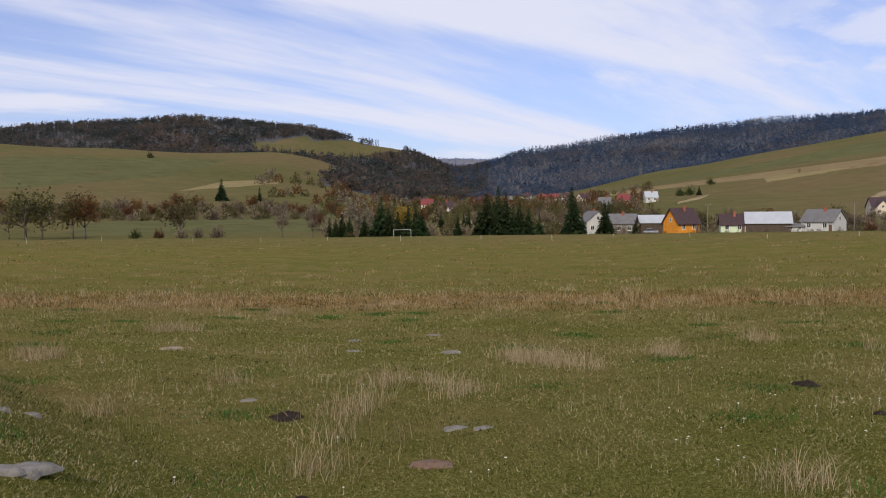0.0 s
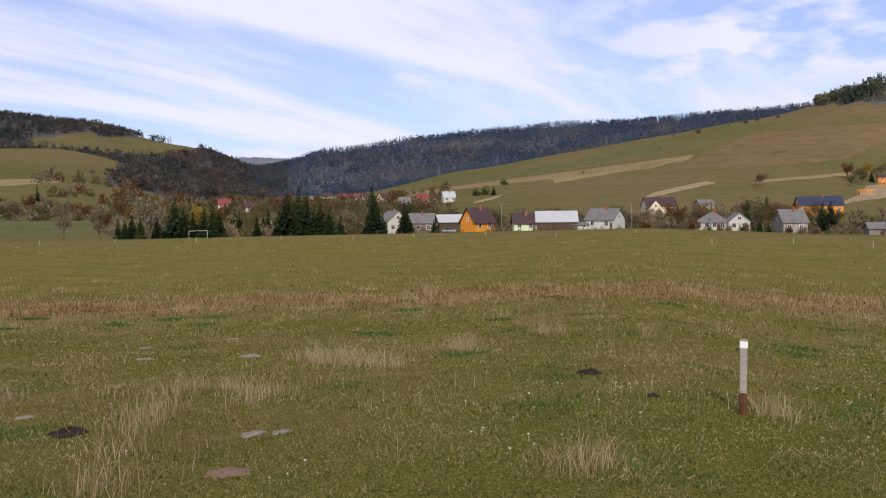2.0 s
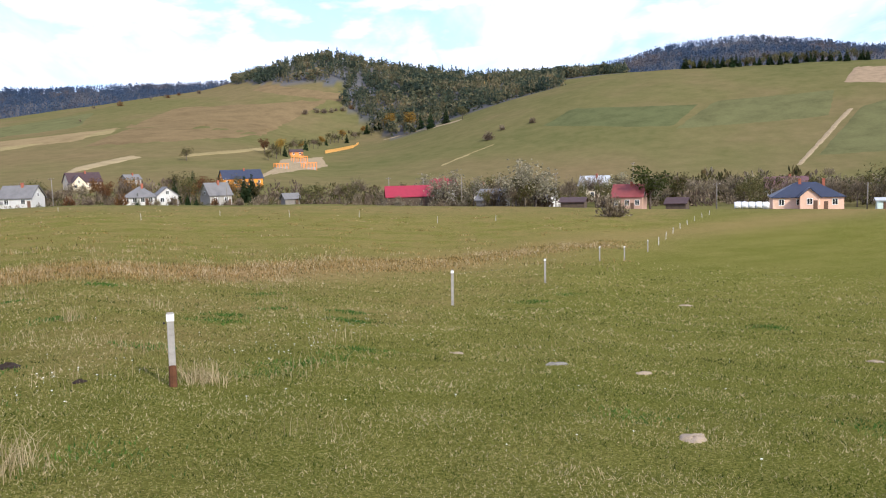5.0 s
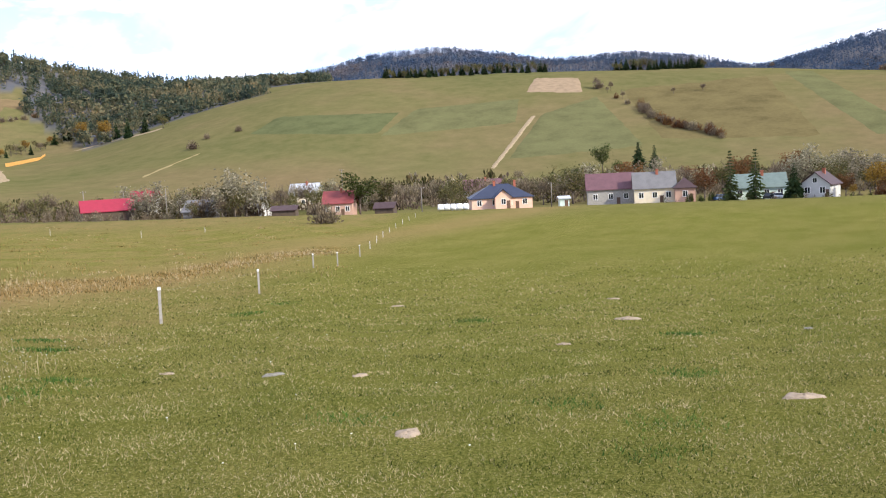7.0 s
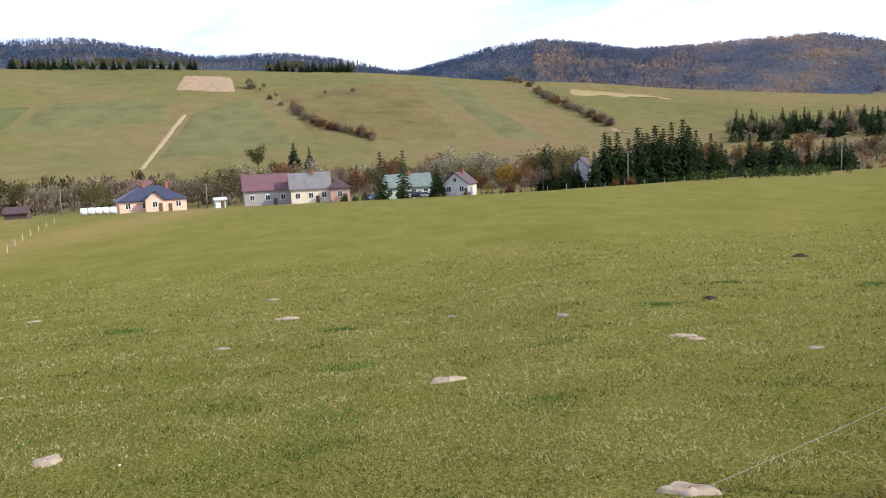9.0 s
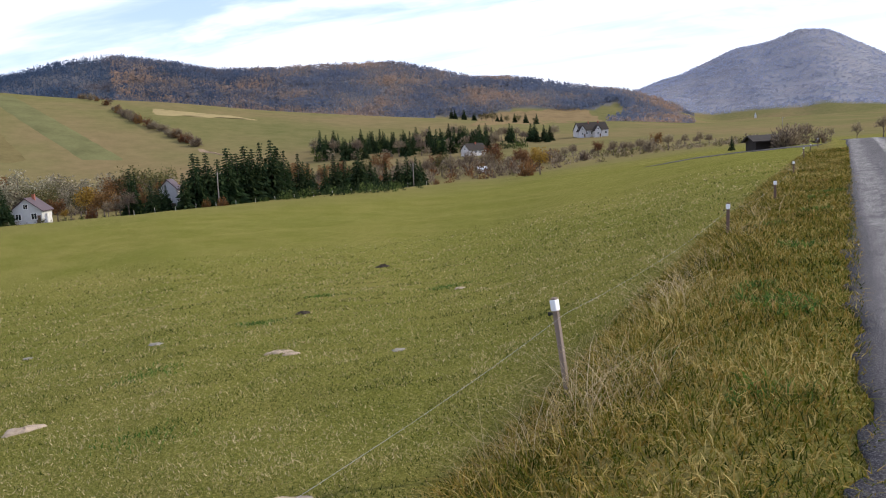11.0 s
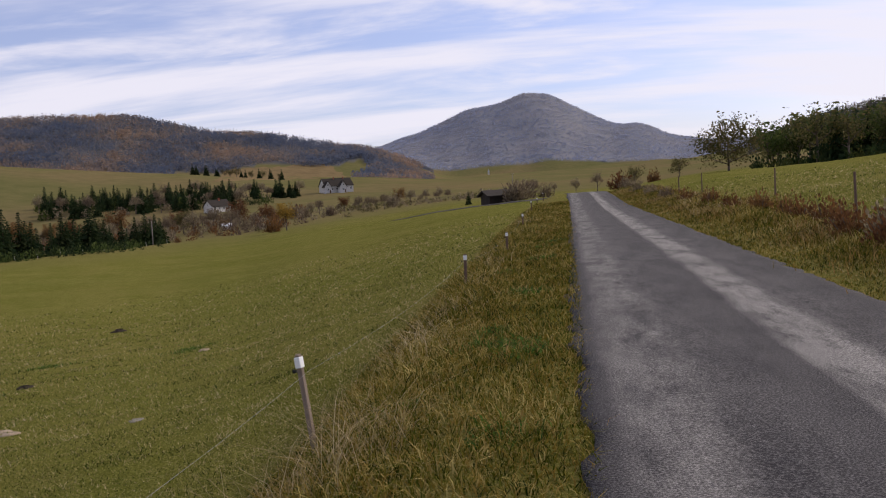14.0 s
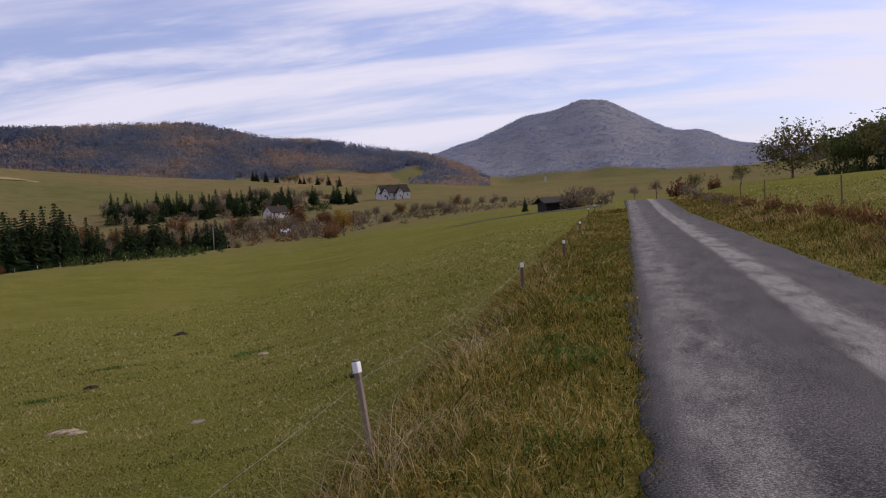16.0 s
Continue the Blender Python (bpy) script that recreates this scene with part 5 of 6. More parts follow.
def pole(bearing, r, h, arm=True):
    at = spot(bearing, r)
    t = thing("utility_pole", pose(at.x, at.y, at.z, 0, dice.uniform(-1.5, 1.5), bearing + 20), "weathered grey wooden utility pole beside the village", "utility pole", "utility poles of the village")
    bm = bmesh.new()
    tube(bm, (0, 0, -0.8), (0, 0, h), 0.16, 0.10, 8)
    part("post", bm, GREYWOOD, t, smooth=True)
    if arm:
        bm = bmesh.new()
        box(bm, -0.8, 0.8, -0.05, 0.05, h - 0.5, h - 0.38)
        part("crossarm", bm, DARKWOOD, t)
        for x in (-0.7, 0.7):
            bm = bmesh.new()
            tube(bm, (x, 0, h - 0.38), (x, 0, h - 0.2), 0.05, 0.04, 6)
            part("insulator", bm, WHITE, t)


for b_, r_, h_ in ((-17.1, 259, 8.4), (-25.6, 262, 8.0), (-35.9, 260, 8.0), (-67.6, 223, 6.4), (-76.2, 222, 6.2), (-46.4, 262, 8.5), (-51.2, 245, 8.4), (-48.7, 262, 8.6), (-57.5, 300, 9.5), (-103.7, 199, 7.6),
                   (-116.4, 225, 6.0), (-139.9, 420, 9.0), (-62.4, 300, 13)):
    pole(b_, r_, h_)

WRAP = plain("white_bale_wrap", (0.78, 0.79, 0.80), 0.35, 0.06, 2.0, 0, 0.5)


def bale(bearing, r):
    at = spot(bearing, r)
    bm = bmesh.new()
    n = 20
    rings = []
    for x, k in ((-0.75, 0.0), (-0.75, 0.80), (-0.66, 0.95), (-0.3, 1.0), (0.3, 1.0), (0.66, 0.95), (0.75, 0.80), (0.75, 0.0)):
        rings.append([bm.verts.new((x, 0.85 * k * math.cos(6.2832 * i / n), 0.83 + 0.85 * k * math.sin(6.2832 * i / n))) for i in range(n)] if k else [bm.verts.new((x, 0, 0.83))])
    for a, b in zip(rings, rings[1:]):
        for i in range(n):
            f = [a[i % len(a)], a[(i + 1) % len(a)], b[(i + 1) % len(b)], b[i % len(b)]]
            bm.faces.new(list(dict.fromkeys(f)))
    bmesh.ops.recalc_face_normals(bm, faces=bm.faces)
    ob = part("hay_bale", bm, WRAP, smooth=True)
    ob.matrix_world = pose(at.x, at.y, at.z - 0.02, 0, dice.uniform(-2, 2), bearing + dice.uniform(-6, 6))
    tagged(ob, "round hay bale wrapped in white plastic", "hay bale", "row of wrapped bales")


for k in range(5):
    bale(-68.85 - 0.42 * k, 219)

# building site up the gully
ORANGE = plain("orange_formwork", (0.70, 0.24, 0.06), 0.7, 0.2, 2.0)


def site_frame(bearing, rise, w, h, label):
    at = slope_spot(bearing, rise)
    t = thing("timber_frame", pose(at.x, at.y, at.z, 0, 0, bearing + 15), label, "building frame", "frames of the building site")
    for x in np.linspace(-w / 2, w / 2, 5):
        for y in (-2.5, 2.5):
            bm = bmesh.new()
            box(bm, x - 0.15, x + 0.15, y - 0.15, y + 0.15, -1, h)
            part("post", bm, ORANGE, t)
    for y in (-2.5, 2.5):
        bm = bmesh.new()
        box(bm, -w / 2 - 0.3, w / 2 + 0.3, y - 0.18, y + 0.18, h, h + 0.4)
        part("beam", bm, ORANGE, t)
    bm = bmesh.new()
    box(bm, -w / 2, w / 2, -2.2, 2.2, -0.8, 0.9)
    part("base", bm, STONE, t)


site_frame(-40.6, 0.85, 9, 4, "unfinished orange timber frame on the building site")
site_frame(-41.2, 0.45, 8, 3.5, "half-built orange frame on bare earth")
site_frame(-39.4, 0.55, 7, 2.5, "low frame of grey and orange boards")
house("bright orange timber cabin at the building site", -40.4, slope_spot(-40.4, 1.3).to_2d().length, 8.5, 3.0, 4.6, ORANGE, R_BROWN, 6, 10, windows=2, chimney=0)


def board_fence():
    a, b = slope_spot(-42.3, 1.45), slope_spot(-44.5, 1.95)
    n = 22
    t = thing("board_fence", Matrix.Translation(a), "bright orange-yellow board fence beside the gully", "fence")
    gold = plain("new_larch_boards", (0.62, 0.33, 0.09), 0.7, 0.2, 2)
    for k in range(n):
        p, q = a.lerp(b, k / n) - a, a.lerp(b, (k + 0.94) / n) - a
        p.z, q.z = ground_z(p.x + a.x, p.y + a.y) - a.z, ground_z(q.x + a.x, q.y + a.y) - a.z
        w = (q - p).to_2d().orthogonal().normalized() * 0.06
        bm = bmesh.new()
        v = [bm.verts.new((c.x + s * w.x, c.y + s * w.y, c.z + z)) for z in (-0.8, 2.4) for c, s in ((p, -1), (q, -1), (q, 1), (p, 1))]
        for f in ((3, 2, 1, 0), (4, 5, 6, 7), (0, 1, 5, 4), (1, 2, 6, 5), (2, 3, 7, 6), (3, 0, 4, 7)):
            bm.faces.new([v[i] for i in f])
        part("panel", bm, gold, t)


board_fence()

RUBBER = plain("tyre_rubber", (0.02, 0.02, 0.02), 0.8, 0.2)
STEEL = plain("wheel_steel", (0.4, 0.4, 0.42), 0.4, 0.1, 3, 0.8)


def car(label, bearing, r, turn, paint):
    at = spot(bearing, r)
    t = thing("car", pose(at.x, at.y, at.z, 0, 0, bearing + turn), label, "car", "cars parked in the village")
    bm = bmesh.new()
    prism(bm, [(-0.82, 0.25), (0.82, 0.25), (0.86, 0.55), (0.80, 0.85), (-0.80, 0.85), (-0.86, 0.55)], -2.05, 2.05)
    bmesh.ops.bevel(bm, geom=bm.edges[:], offset=0.08, segments=2, affect="EDGES")
    part("body", bm, paint, t)
    bm = bmesh.new()
    lo = [bm.verts.new((x, y, 0.83)) for x, y in ((-1.7, -0.74), (1.0, -0.74), (1.0, 0.74), (-1.7, 0.74))]
    hi = [bm.verts.new((x, y, 1.42)) for x, y in ((-1.25, -0.6), (0.35, -0.6), (0.35, 0.6), (-1.25, 0.6))]
    for k in range(4):
        bm.faces.new((lo[k], lo[(k + 1) % 4], hi[(k + 1) % 4], hi[k]))
    bm.faces.new(hi)
    part("cabin", bm, GLASS, t)
    bm = bmesh.new()
    box(bm, -1.22, 0.32, -0.6, 0.6, 1.41, 1.47)
    part("roof", bm, paint, t)
    for x in (-1.3, 1.3):
        for y in (-0.8, 0.8):
            bm = bmesh.new()
            tube(bm, (x, y - 0.1, 0.31), (x, y + 0.1, 0.31), 0.31, 0.31, 16)
            w = part("wheel", bm, RUBBER, t)
            bm = bmesh.new()
            tube(bm, (x, y - 0.11, 0.31), (x, y + 0.11, 0.31), 0.18, 0.18, 12)
            part("rim", bm, STEEL, w)


car("white car parked beside the mint green house", -90.4, 211, 5, plain("white_car_paint", (0.75, 0.75, 0.75), 0.25, 0.03, 1, 0, 0.6))
car("dark car parked beside the mint green house", -89.8, 210, 70, plain("black_car_paint", (0.02, 0.02, 0.025), 0.25, 0.03, 1, 0, 0.6))
car("grey car parked beside the orange house", -13.6, 258, 8, plain("grey_car_paint", (0.3, 0.31, 0.33), 0.25, 0.03, 1, 0, 0.6))
car("blue car parked beside the mint green house", -87.0, 210, 30, plain("blue_car_paint", (0.05, 0.09, 0.16), 0.25, 0.03, 1, 0, 0.6))


def goal(bearing, r):
    at = spot(bearing, r)
    t = thing("football_goal", pose(at.x, at.y, at.z, 0, 0, bearing + 10), "white metal football goal at the pasture's edge", "football goal")
    for x in (-2.5, 2.5):
        bm = bmesh.new()
        tube(bm, (x, 0, -0.3), (x, 0, 2.0), 0.06, 0.06, 8)
        part("post", bm, WHITE, t)
    bm = bmesh.new()
    tube(bm, (-2.56, 0, 2.0), (2.56, 0, 2.0), 0.06, 0.06, 8)
    part("crossbar", bm, WHITE, t)


goal(2.7, 247)


# ---- the lane ----
def lane_material():
    m, nt, b = material("worn_asphalt", 0.95, 0, 0.08)
    v = place_vec(nt)
    sep = nt.nodes.new("ShaderNodeSeparateXYZ")
    nt.links.new(v, sep.inputs[0])
    wob = noise_out(nt, 1.0, 4, place_vec(nt, scale=(1.2, 0.16, 1)), 0.6)
    add = nt.nodes.new("ShaderNodeMath")
    add.operation = "MULTIPLY_ADD"
    nt.links.new(wob, add.inputs[0])
    add.inputs[1].default_value = 0.3
    nt.links.new(sep.outputs[0], add.inputs[2])
    # pale wheel tracks of exposed chippings, dark binder between them and at the edges
    band = nt.nodes.new("ShaderNodeValToRGB")
    e = band.color_ramp.elements
    stops = [(0.02, 0.0), (0.05, 0.12), (0.09, 0.52), (0.20, 0.56), (0.28, 0.20), (0.52, 0.13), (0.56, 0.90), (0.66, 0.90), (0.72, 0.24), (0.95, 0.10)]
    while len(e) < len(stops):
        e.new(0.5)
    for k, (p, g) in enumerate(stops):
        e[k].position, e[k].color = p, (g, g, g, 1)
    nt.links.new(span(nt, add.outputs[0], 0.15, 3.80), band.inputs[0])
    blotch = noise_out(nt, 1.0, 5, place_vec(nt, scale=(2.2, 0.7, 1)), 0.7)
    wear = mix(nt, 1.0, band.outputs[0], ramp(nt, blotch, [(0.34, (0.2, 0.2, 0.2)), (0.58, (1.3, 1.3, 1.3))]), "MULTIPLY")
    chips = noise_out(nt, 60, 4, v, 0.85)
    dark = ramp(nt, chips, [(0.35, (0.014, 0.013, 0.015)), (0.50, (0.038, 0.036, 0.040)), (0.64, (0.15, 0.143, 0.143))])
    light = ramp(nt, chips, [(0.35, (0.06, 0.056, 0.055)), (0.5, (0.19, 0.18, 0.172)), (0.66, (0.48, 0.455, 0.43))])
    nt.links.new(mix(nt, wear, dark, light), b.inputs["Base Color"])
    bumped(nt, b, chips, 0.8, 0.012)
    return m


def build_lane():
    rows, verts, faces = [], [], []
    rng = random.Random(9)
    across = [0, 0.12, 0.6, 1.2, 1.8, 2.4, 3.0, 3.5, LANE_WIDTH]
    ss = list(np.concatenate([np.arange(-30, 2, 1.0), np.arange(2, 25, 0.22), np.arange(25, 60, 0.8), np.arange(60, 128, 1.5)]))
    for s in ss:
        bend = -max(0.0, s - 80) ** 2 * 0.012
        near = 1 if 0 < s < 25 else 0.5
        e0, e1 = rng.gauss(0, 0.045) * near, rng.gauss(0, 0.045)
        row = []
        for k, a in enumerate(across):
            x = a + bend + (e0 if k < 2 else 0) - (e1 if k > 6 else 0) + (0.03 * math.sin(s * 0.4) if k < 2 else 0) - 0.02
            p = ALONG * s - LEFT * x
            z = ground_z(p.x, p.y) + 0.02 if s > 40 else 0.0
            crown = 0.035 - 0.02 * abs(a / LANE_WIDTH - 0.5) * 2
            row.append(len(verts))
            verts.append((x, s, z + crown))
        for x, k in ((verts[row[0]][0] - 0.03, 0), (verts[row[-1]][0] + 0.03, 1)):
            row.insert(0 if k == 0 else len(row), len(verts))
            z0 = verts[row[1 if k == 0 else -2]][2]
            verts.append((x, s, z0 - 0.12))
        rows.append(row)
    for a, b in zip(rows, rows[1:]):
        for k in range(len(a) - 1):
            faces.append((a[k], a[k + 1], b[k + 1], b[k]))
    ob = mesh_object("road", verts, faces, lane_material(), True)
    ob.matrix_world = Matrix(((-LEFT.x, ALONG.x, 0, 0), (-LEFT.y, ALONG.y, 0, 0), (0, 0, 1, 0), (0, 0, 0, 1)))
    return tagged(ob, "narrow worn asphalt lane with pale wheel tracks", "road", kind="structure")


build_lane()


# ---- grass ----
def grass_material(name, stops, shine=0.06, through=0.4):
    m, nt, b = material(name, 0.85, 0, shine)
    g = nt.nodes.new("ShaderNodeNewGeometry")
    v = place_vec(nt)
    add = nt.nodes.new("ShaderNodeMath")
    add.operation = "MULTIPLY_ADD"
    nt.links.new(noise_out(nt, 0.5, 4, v, 0.6), add.inputs[0])
    add.inputs[1].default_value = 0.9
    nt.links.new(span(nt, g.outputs["Random Per Island"], 0, 1, -0.36, 0.44), add.inputs[2])
    thin_sheet(nt, b, ramp(nt, add.outputs[0], stops), through)
    return m


SEDGE = grass_material("rough_sedge", [(0.12, (0.038, 0.037, 0.009)), (0.38, (0.128, 0.095, 0.023)), (0.54, (0.217, 0.132, 0.041)), (0.70, (0.289, 0.174, 0.063)), (0.95, (0.510, 0.365, 0.171))], 0.06, 0.25)
TURF = grass_material("short_turf", [(0.08, (0.015, 0.028, 0.004)), (0.28, (0.084, 0.108, 0.020)), (0.48, (0.185, 0.185, 0.044)), (0.68, (0.310, 0.262, 0.105)), (0.90, (0.516, 0.421, 0.264))])
ROUGH = grass_material("verge_grass", [(0.10, (0.014, 0.026, 0.003)), (0.34, (0.081, 0.092, 0.009)), (0.50, (0.158, 0.132, 0.019)), (0.68, (0.225, 0.148, 0.031)), (0.92, (0.436, 0.352, 0.136))], 0.06, 0.25)
STRAW = grass_material("dry_straw", [(0.15, (0.22, 0.165, 0.085)), (0.5, (0.38, 0.295, 0.165)), (0.9, (0.56, 0.46, 0.29))])
HERB = grass_material("dark_clover", [(0.2, (0.035, 0.087, 0.018)), (0.8, (0.096, 0.174, 0.033))])


def blades(x, y, h, w, bend, rng, segs=1, z=None):
    """Blades of grass at those places: arrays of corners and triangles."""
    n = len(x)
    a, t = rng.uniform(0, 6.283, n), rng.uniform(0, 6.283, n)
    z = height(x, y) if z is None else z
    base = np.stack([x, y, z - 0.01], -1)
    side = np.stack([np.cos(a), np.sin(a), 0 * a], -1) * (w / 2)[:, None]
    out = np.stack([np.cos(t), np.sin(t), 0 * t], -1)
    rows = []
    for k in range(segs + 1):
        u = k / segs
        c = base + out * (bend * h * u * u)[:, None] + np.array([0, 0, 1]) * (h * (u - 0.35 * np.clip(bend, 0, 1.6) * u * u * (u if segs > 1 else 1)))[:, None]
        rows += [c] if k == segs else [c - side * (1 - 0.6 * u), c + side * (1 - 0.6 * u)]
    P = np.stack(rows, 1)
    m = P.shape[1]
    f = []
    for k in range(segs - 1):
        f += [(2 * k, 2 * k + 1, 2 * k + 3), (2 * k, 2 * k + 3, 2 * k + 2)]
    f.append((2 * segs - 2, 2 * segs - 1, 2 * segs))
    tri = (np.arange(n)[:, None, None] * m + np.array(f)[None]).reshape(-1, 3)
    return P.reshape(-1, 3), tri


def lane_coords(x, y):
    return x * ALONG.x + y * ALONG.y, x * LEFT.x + y * LEFT.y


def turf(count, seed):
    rng = np.random.default_rng(seed)
    rr = np.linspace(2.9, 70, 4000)
    pdf = rr / (1 + (rr / 5.5) ** 2.25)
    r = np.interp(rng.random(count), np.cumsum(pdf) / pdf.sum(), rr)
    a = np.radians(rng.uniform(-170, 32, count))
    x, y = -np.sin(a) * r, np.cos(a) * r
    s, l = lane_coords(x, y)
    keep = ~((l < 0.08) & (l > -3.9)) & ~((l > -0.2) & (l < 1.6) & (s > 0.6))
    # clumps and thin places
    keep &= rng.random(count) < (0.72 + 0.28 * wave(x, y, 0.55, 1.0)) * np.clip((72 - r) / 46, 0, 1) * (1 - 0.8 * dryness(x, y))
    x, y, r = x[keep], y[keep], r[keep]
    h = (0.022 + 0.034 * rng.random(len(x)) ** 2) * (1 + r / 24) * (0.85 + 0.3 * wave(x, y, 1.3, 4.0))
    w = 0.0055 * (1 + r / 5.5) * rng.uniform(0.6, 1.4, len(x))
    P, T = blades(x, y, h, w, rng.uniform(0.3, 1.3, len(x)), rng)
    ob = quick_mesh("grass", P, T, TURF)
    tagged(ob, "short grazed turf with yellowing autumn blades", "grass", kind="stuff")


turf(1300000, 71)


def verge(count, seed):
    rng = np.random.default_rng(seed)
    left = rng.random(count) < 0.62
    s = np.where(left, 1.0 + 62 * rng.random(count) ** 2.0, 4.0 + 75 * rng.random(count) ** 1.6)
    l = np.where(left, rng.uniform(-0.07, 2.9, count), -rng.uniform(3.6, 7.4, count))
    x, y = ALONG.x * s + LEFT.x * l, ALONG.y * s + LEFT.y * l
    r = np.hypot(x, y)
    tall = np.where(left, 0.34 + 0.5 * np.exp(-((l - 2.0) / 0.6) ** 2), 0.25 + 0.45 * np.exp(-((l + 5.6) / 0.9) ** 2))
    h = (0.08 + 0.36 * rng.random(count) ** 1.4) * tall * (0.9 + 0.3 * wave(x, y, 1.7, 2.0)) * (1 + r / 90)
    w = 0.006 * (1 + r / 9) * rng.uniform(0.6, 1.5, count)
    P, T = blades(x, y, h, w, rng.uniform(0.3, 1.7, count), rng, 2)
    ob = quick_mesh("grass", P, T, ROUGH)
    tagged(ob, "uncut brownish verge grass along the lane", "grass", kind="stuff")


verge(290000, 72)


def tufts(label, places, seed, blades_each, h0, h1, radius, mat=STRAW, bend=(0.1, 0.6), wide=0.003):
    """Tufts of tall dry stalks, all of one patch in one mesh."""
    rng = np.random.default_rng(seed)
    xs, ys = [], []
    for bearing, r in places:
        p = toward(bearing) * r
        n = int(blades_each * rng.uniform(0.6, 1.4))
        xs.append(p.x + rng.normal(size=n) * radius)
        ys.append(p.y + rng.normal(size=n) * radius)
    x, y = np.concatenate(xs), np.concatenate(ys)
    r = np.hypot(x, y)
    n = len(x)
    P, T = blades(x, y, rng.uniform(h0, h1, n), wide * (1 + r / 10) * rng.uniform(0.6, 1.3, n), rng.uniform(*bend, n), rng, 3 if h1 > 0.45 else 2)
    ob = quick_mesh("tall_grass", P, T, mat)
    tagged(ob, label, "tall grass", kind="stuff")


TUFTS = [(-5.5, 18.7), (-4.2, 18.9), (-6.6, 18.2), (-7.6, 18.0), (-9.6, 16.9), (17.4, 27.7), (16.2, 27.2), (18.6, 28.2), (24.7, 21.1), (26.0, 21.5), (6.3, 11.8), (4.0, 14.8), (-1.3, 14.0), (0.4, 14.4),
         (10.7, 35.2), (-15.0, 19.1), (-34.3, 13.0), (-33.6, 12.9), (-19.8, 22.9), (8.6, 9.0), (-26.7, 21.0), (-14.2, 19.7), (-21.6, 8.3), (-22.2, 8.7), (22.0, 13.0), (14.0, 16.0), (7.4, 10.6), (-6.0, 18.0), (-5.0, 18.3), (-6.9, 18.9), (-7.2, 17.4), (-4.7, 19.6), (-8.4, 17.6), (6.0, 12.6), (5.2, 13.4), (3.4, 15.6), (-0.6, 13.4), (1.0, 15.2), (17.0, 28.2), (18.0, 27.4), (25.3, 20.6), (-14.6, 20.4), (-20.6, 22.0)]
tufts("pale dry grass tufts in the pasture", TUFTS, 81, 100, 0.12, 0.5, 0.2, STRAW, (0.1, 1.0), 0.0034)
rng_ = random.Random(12)
rows_ = [(b, float(np.interp(b, [-62, -50, -33, -5, 30], [98, 63, 44, 43, 50])) + q) for b in np.arange(30, -62, -0.55) for q in (-6.5, -3.0, 0.5, 3.5)]
tufts("rough brown grass along the pasture's swale", rows_, 82, 46, 0.08, 0.26, 1.3, SEDGE, (0.2, 1.0), 0.005)
tufts("pale stalks above the swale's rough grass", [q for q in rows_ if rng_.random() < 0.3], 83, 34, 0.16, 0.5, 0.8, STRAW, (0.2, 0.8), 0.0035)
scatter_ = [(rng_.uniform(-48, 31), rng_.uniform(9, 75)) for _ in range(170)]
tufts("scattered thin dry stalks in the pasture", scatter_, 84, 30, 0.10, 0.42, 0.32)
far_ = [(rng_.uniform(-62, 31), 55 * (225 / 55) ** rng_.random()) for _ in range(900)]
tufts("dry grass clumps far out in the pasture", far_, 93, 12, 0.10, 0.34, 0.55, SEDGE, (0.1, 0.8), 0.005)
tufts("pale dry clumps far out in the pasture", far_[::3], 94, 10, 0.14, 0.40, 0.5, STRAW, (0.1, 0.8), 0.004)
clover_ = [(rng_.uniform(-60, 31), rng_.uniform(8, 40)) for _ in range(46)] + [(rng_.uniform(-120, -60), rng_.uniform(9, 30)) for _ in range(12)] + [(-14.5, 18.6), (-6.5, 14.7), (-20.5, 14.6)]
tufts("dark green lush clumps in the turf", clover_, 85, 190, 0.05, 0.11, 0.33, HERB, (0.3, 1.2), 0.008)


def verge_tufts():
    """Long bent pale stalks on the verge by the fence, and russet ones beyond the lane."""
    rng = np.random.default_rng(86)
    out = []
    for s, l in [(6.2, 1.9), (6.6, 1.75), (5.6, 2.2), (5.2, 1.9), (6.9, 2.1), (5.9, 1.6), (9.6, 1.9), (10.4, 2.0), (11.2, 2.1), (12.0, 1.9), (13.0, 1.75), (16.5, 1.9), (20, 1.8), (24, 2.0), (30, 1.9), (38, 2.0)]:
        p = ALONG * s + LEFT * l
        out.append((math.degrees(math.atan2(-p.x, p.y)), p.length))
    tufts("long bent pale grass around the fence", out, 86, 44, 0.35, 0.8, 0.24, STRAW, (1.0, 1.9), 0.0028)
    out = []
    for k in range(90):
        p = ALONG * rng.uniform(9, 75) - LEFT * rng.uniform(4.7, 7.0)
        out.append((math.degrees(math.atan2(-p.x, p.y)), p.length))
    tufts("withered russet grass on the lane's bank", out, 87, 120, 0.10, 0.42, 0.5, SEDGE, (0.4, 1.3), 0.005)
    low = []
    for k in range(80):
        p = ALONG * rng.uniform(3.5, 45) + LEFT * rng.uniform(0.5, 2.5)
        low.append((math.degrees(math.atan2(-p.x, p.y)), p.length))
    tufts("uncut russet and green grass on the verge", low, 91, 90, 0.07, 0.22, 0.24, SEDGE, (0.5, 1.5), 0.004)
    tufts("dark green weeds on the verge", low[::2], 92, 130, 0.05, 0.16, 0.15, HERB, (0.4, 1.4), 0.012)
    tufts("pale stalks on the lane's bank", out[::3], 88, 30, 0.25, 0.55, 0.5, STRAW, (0.4, 1.2), 0.003)


verge_tufts()

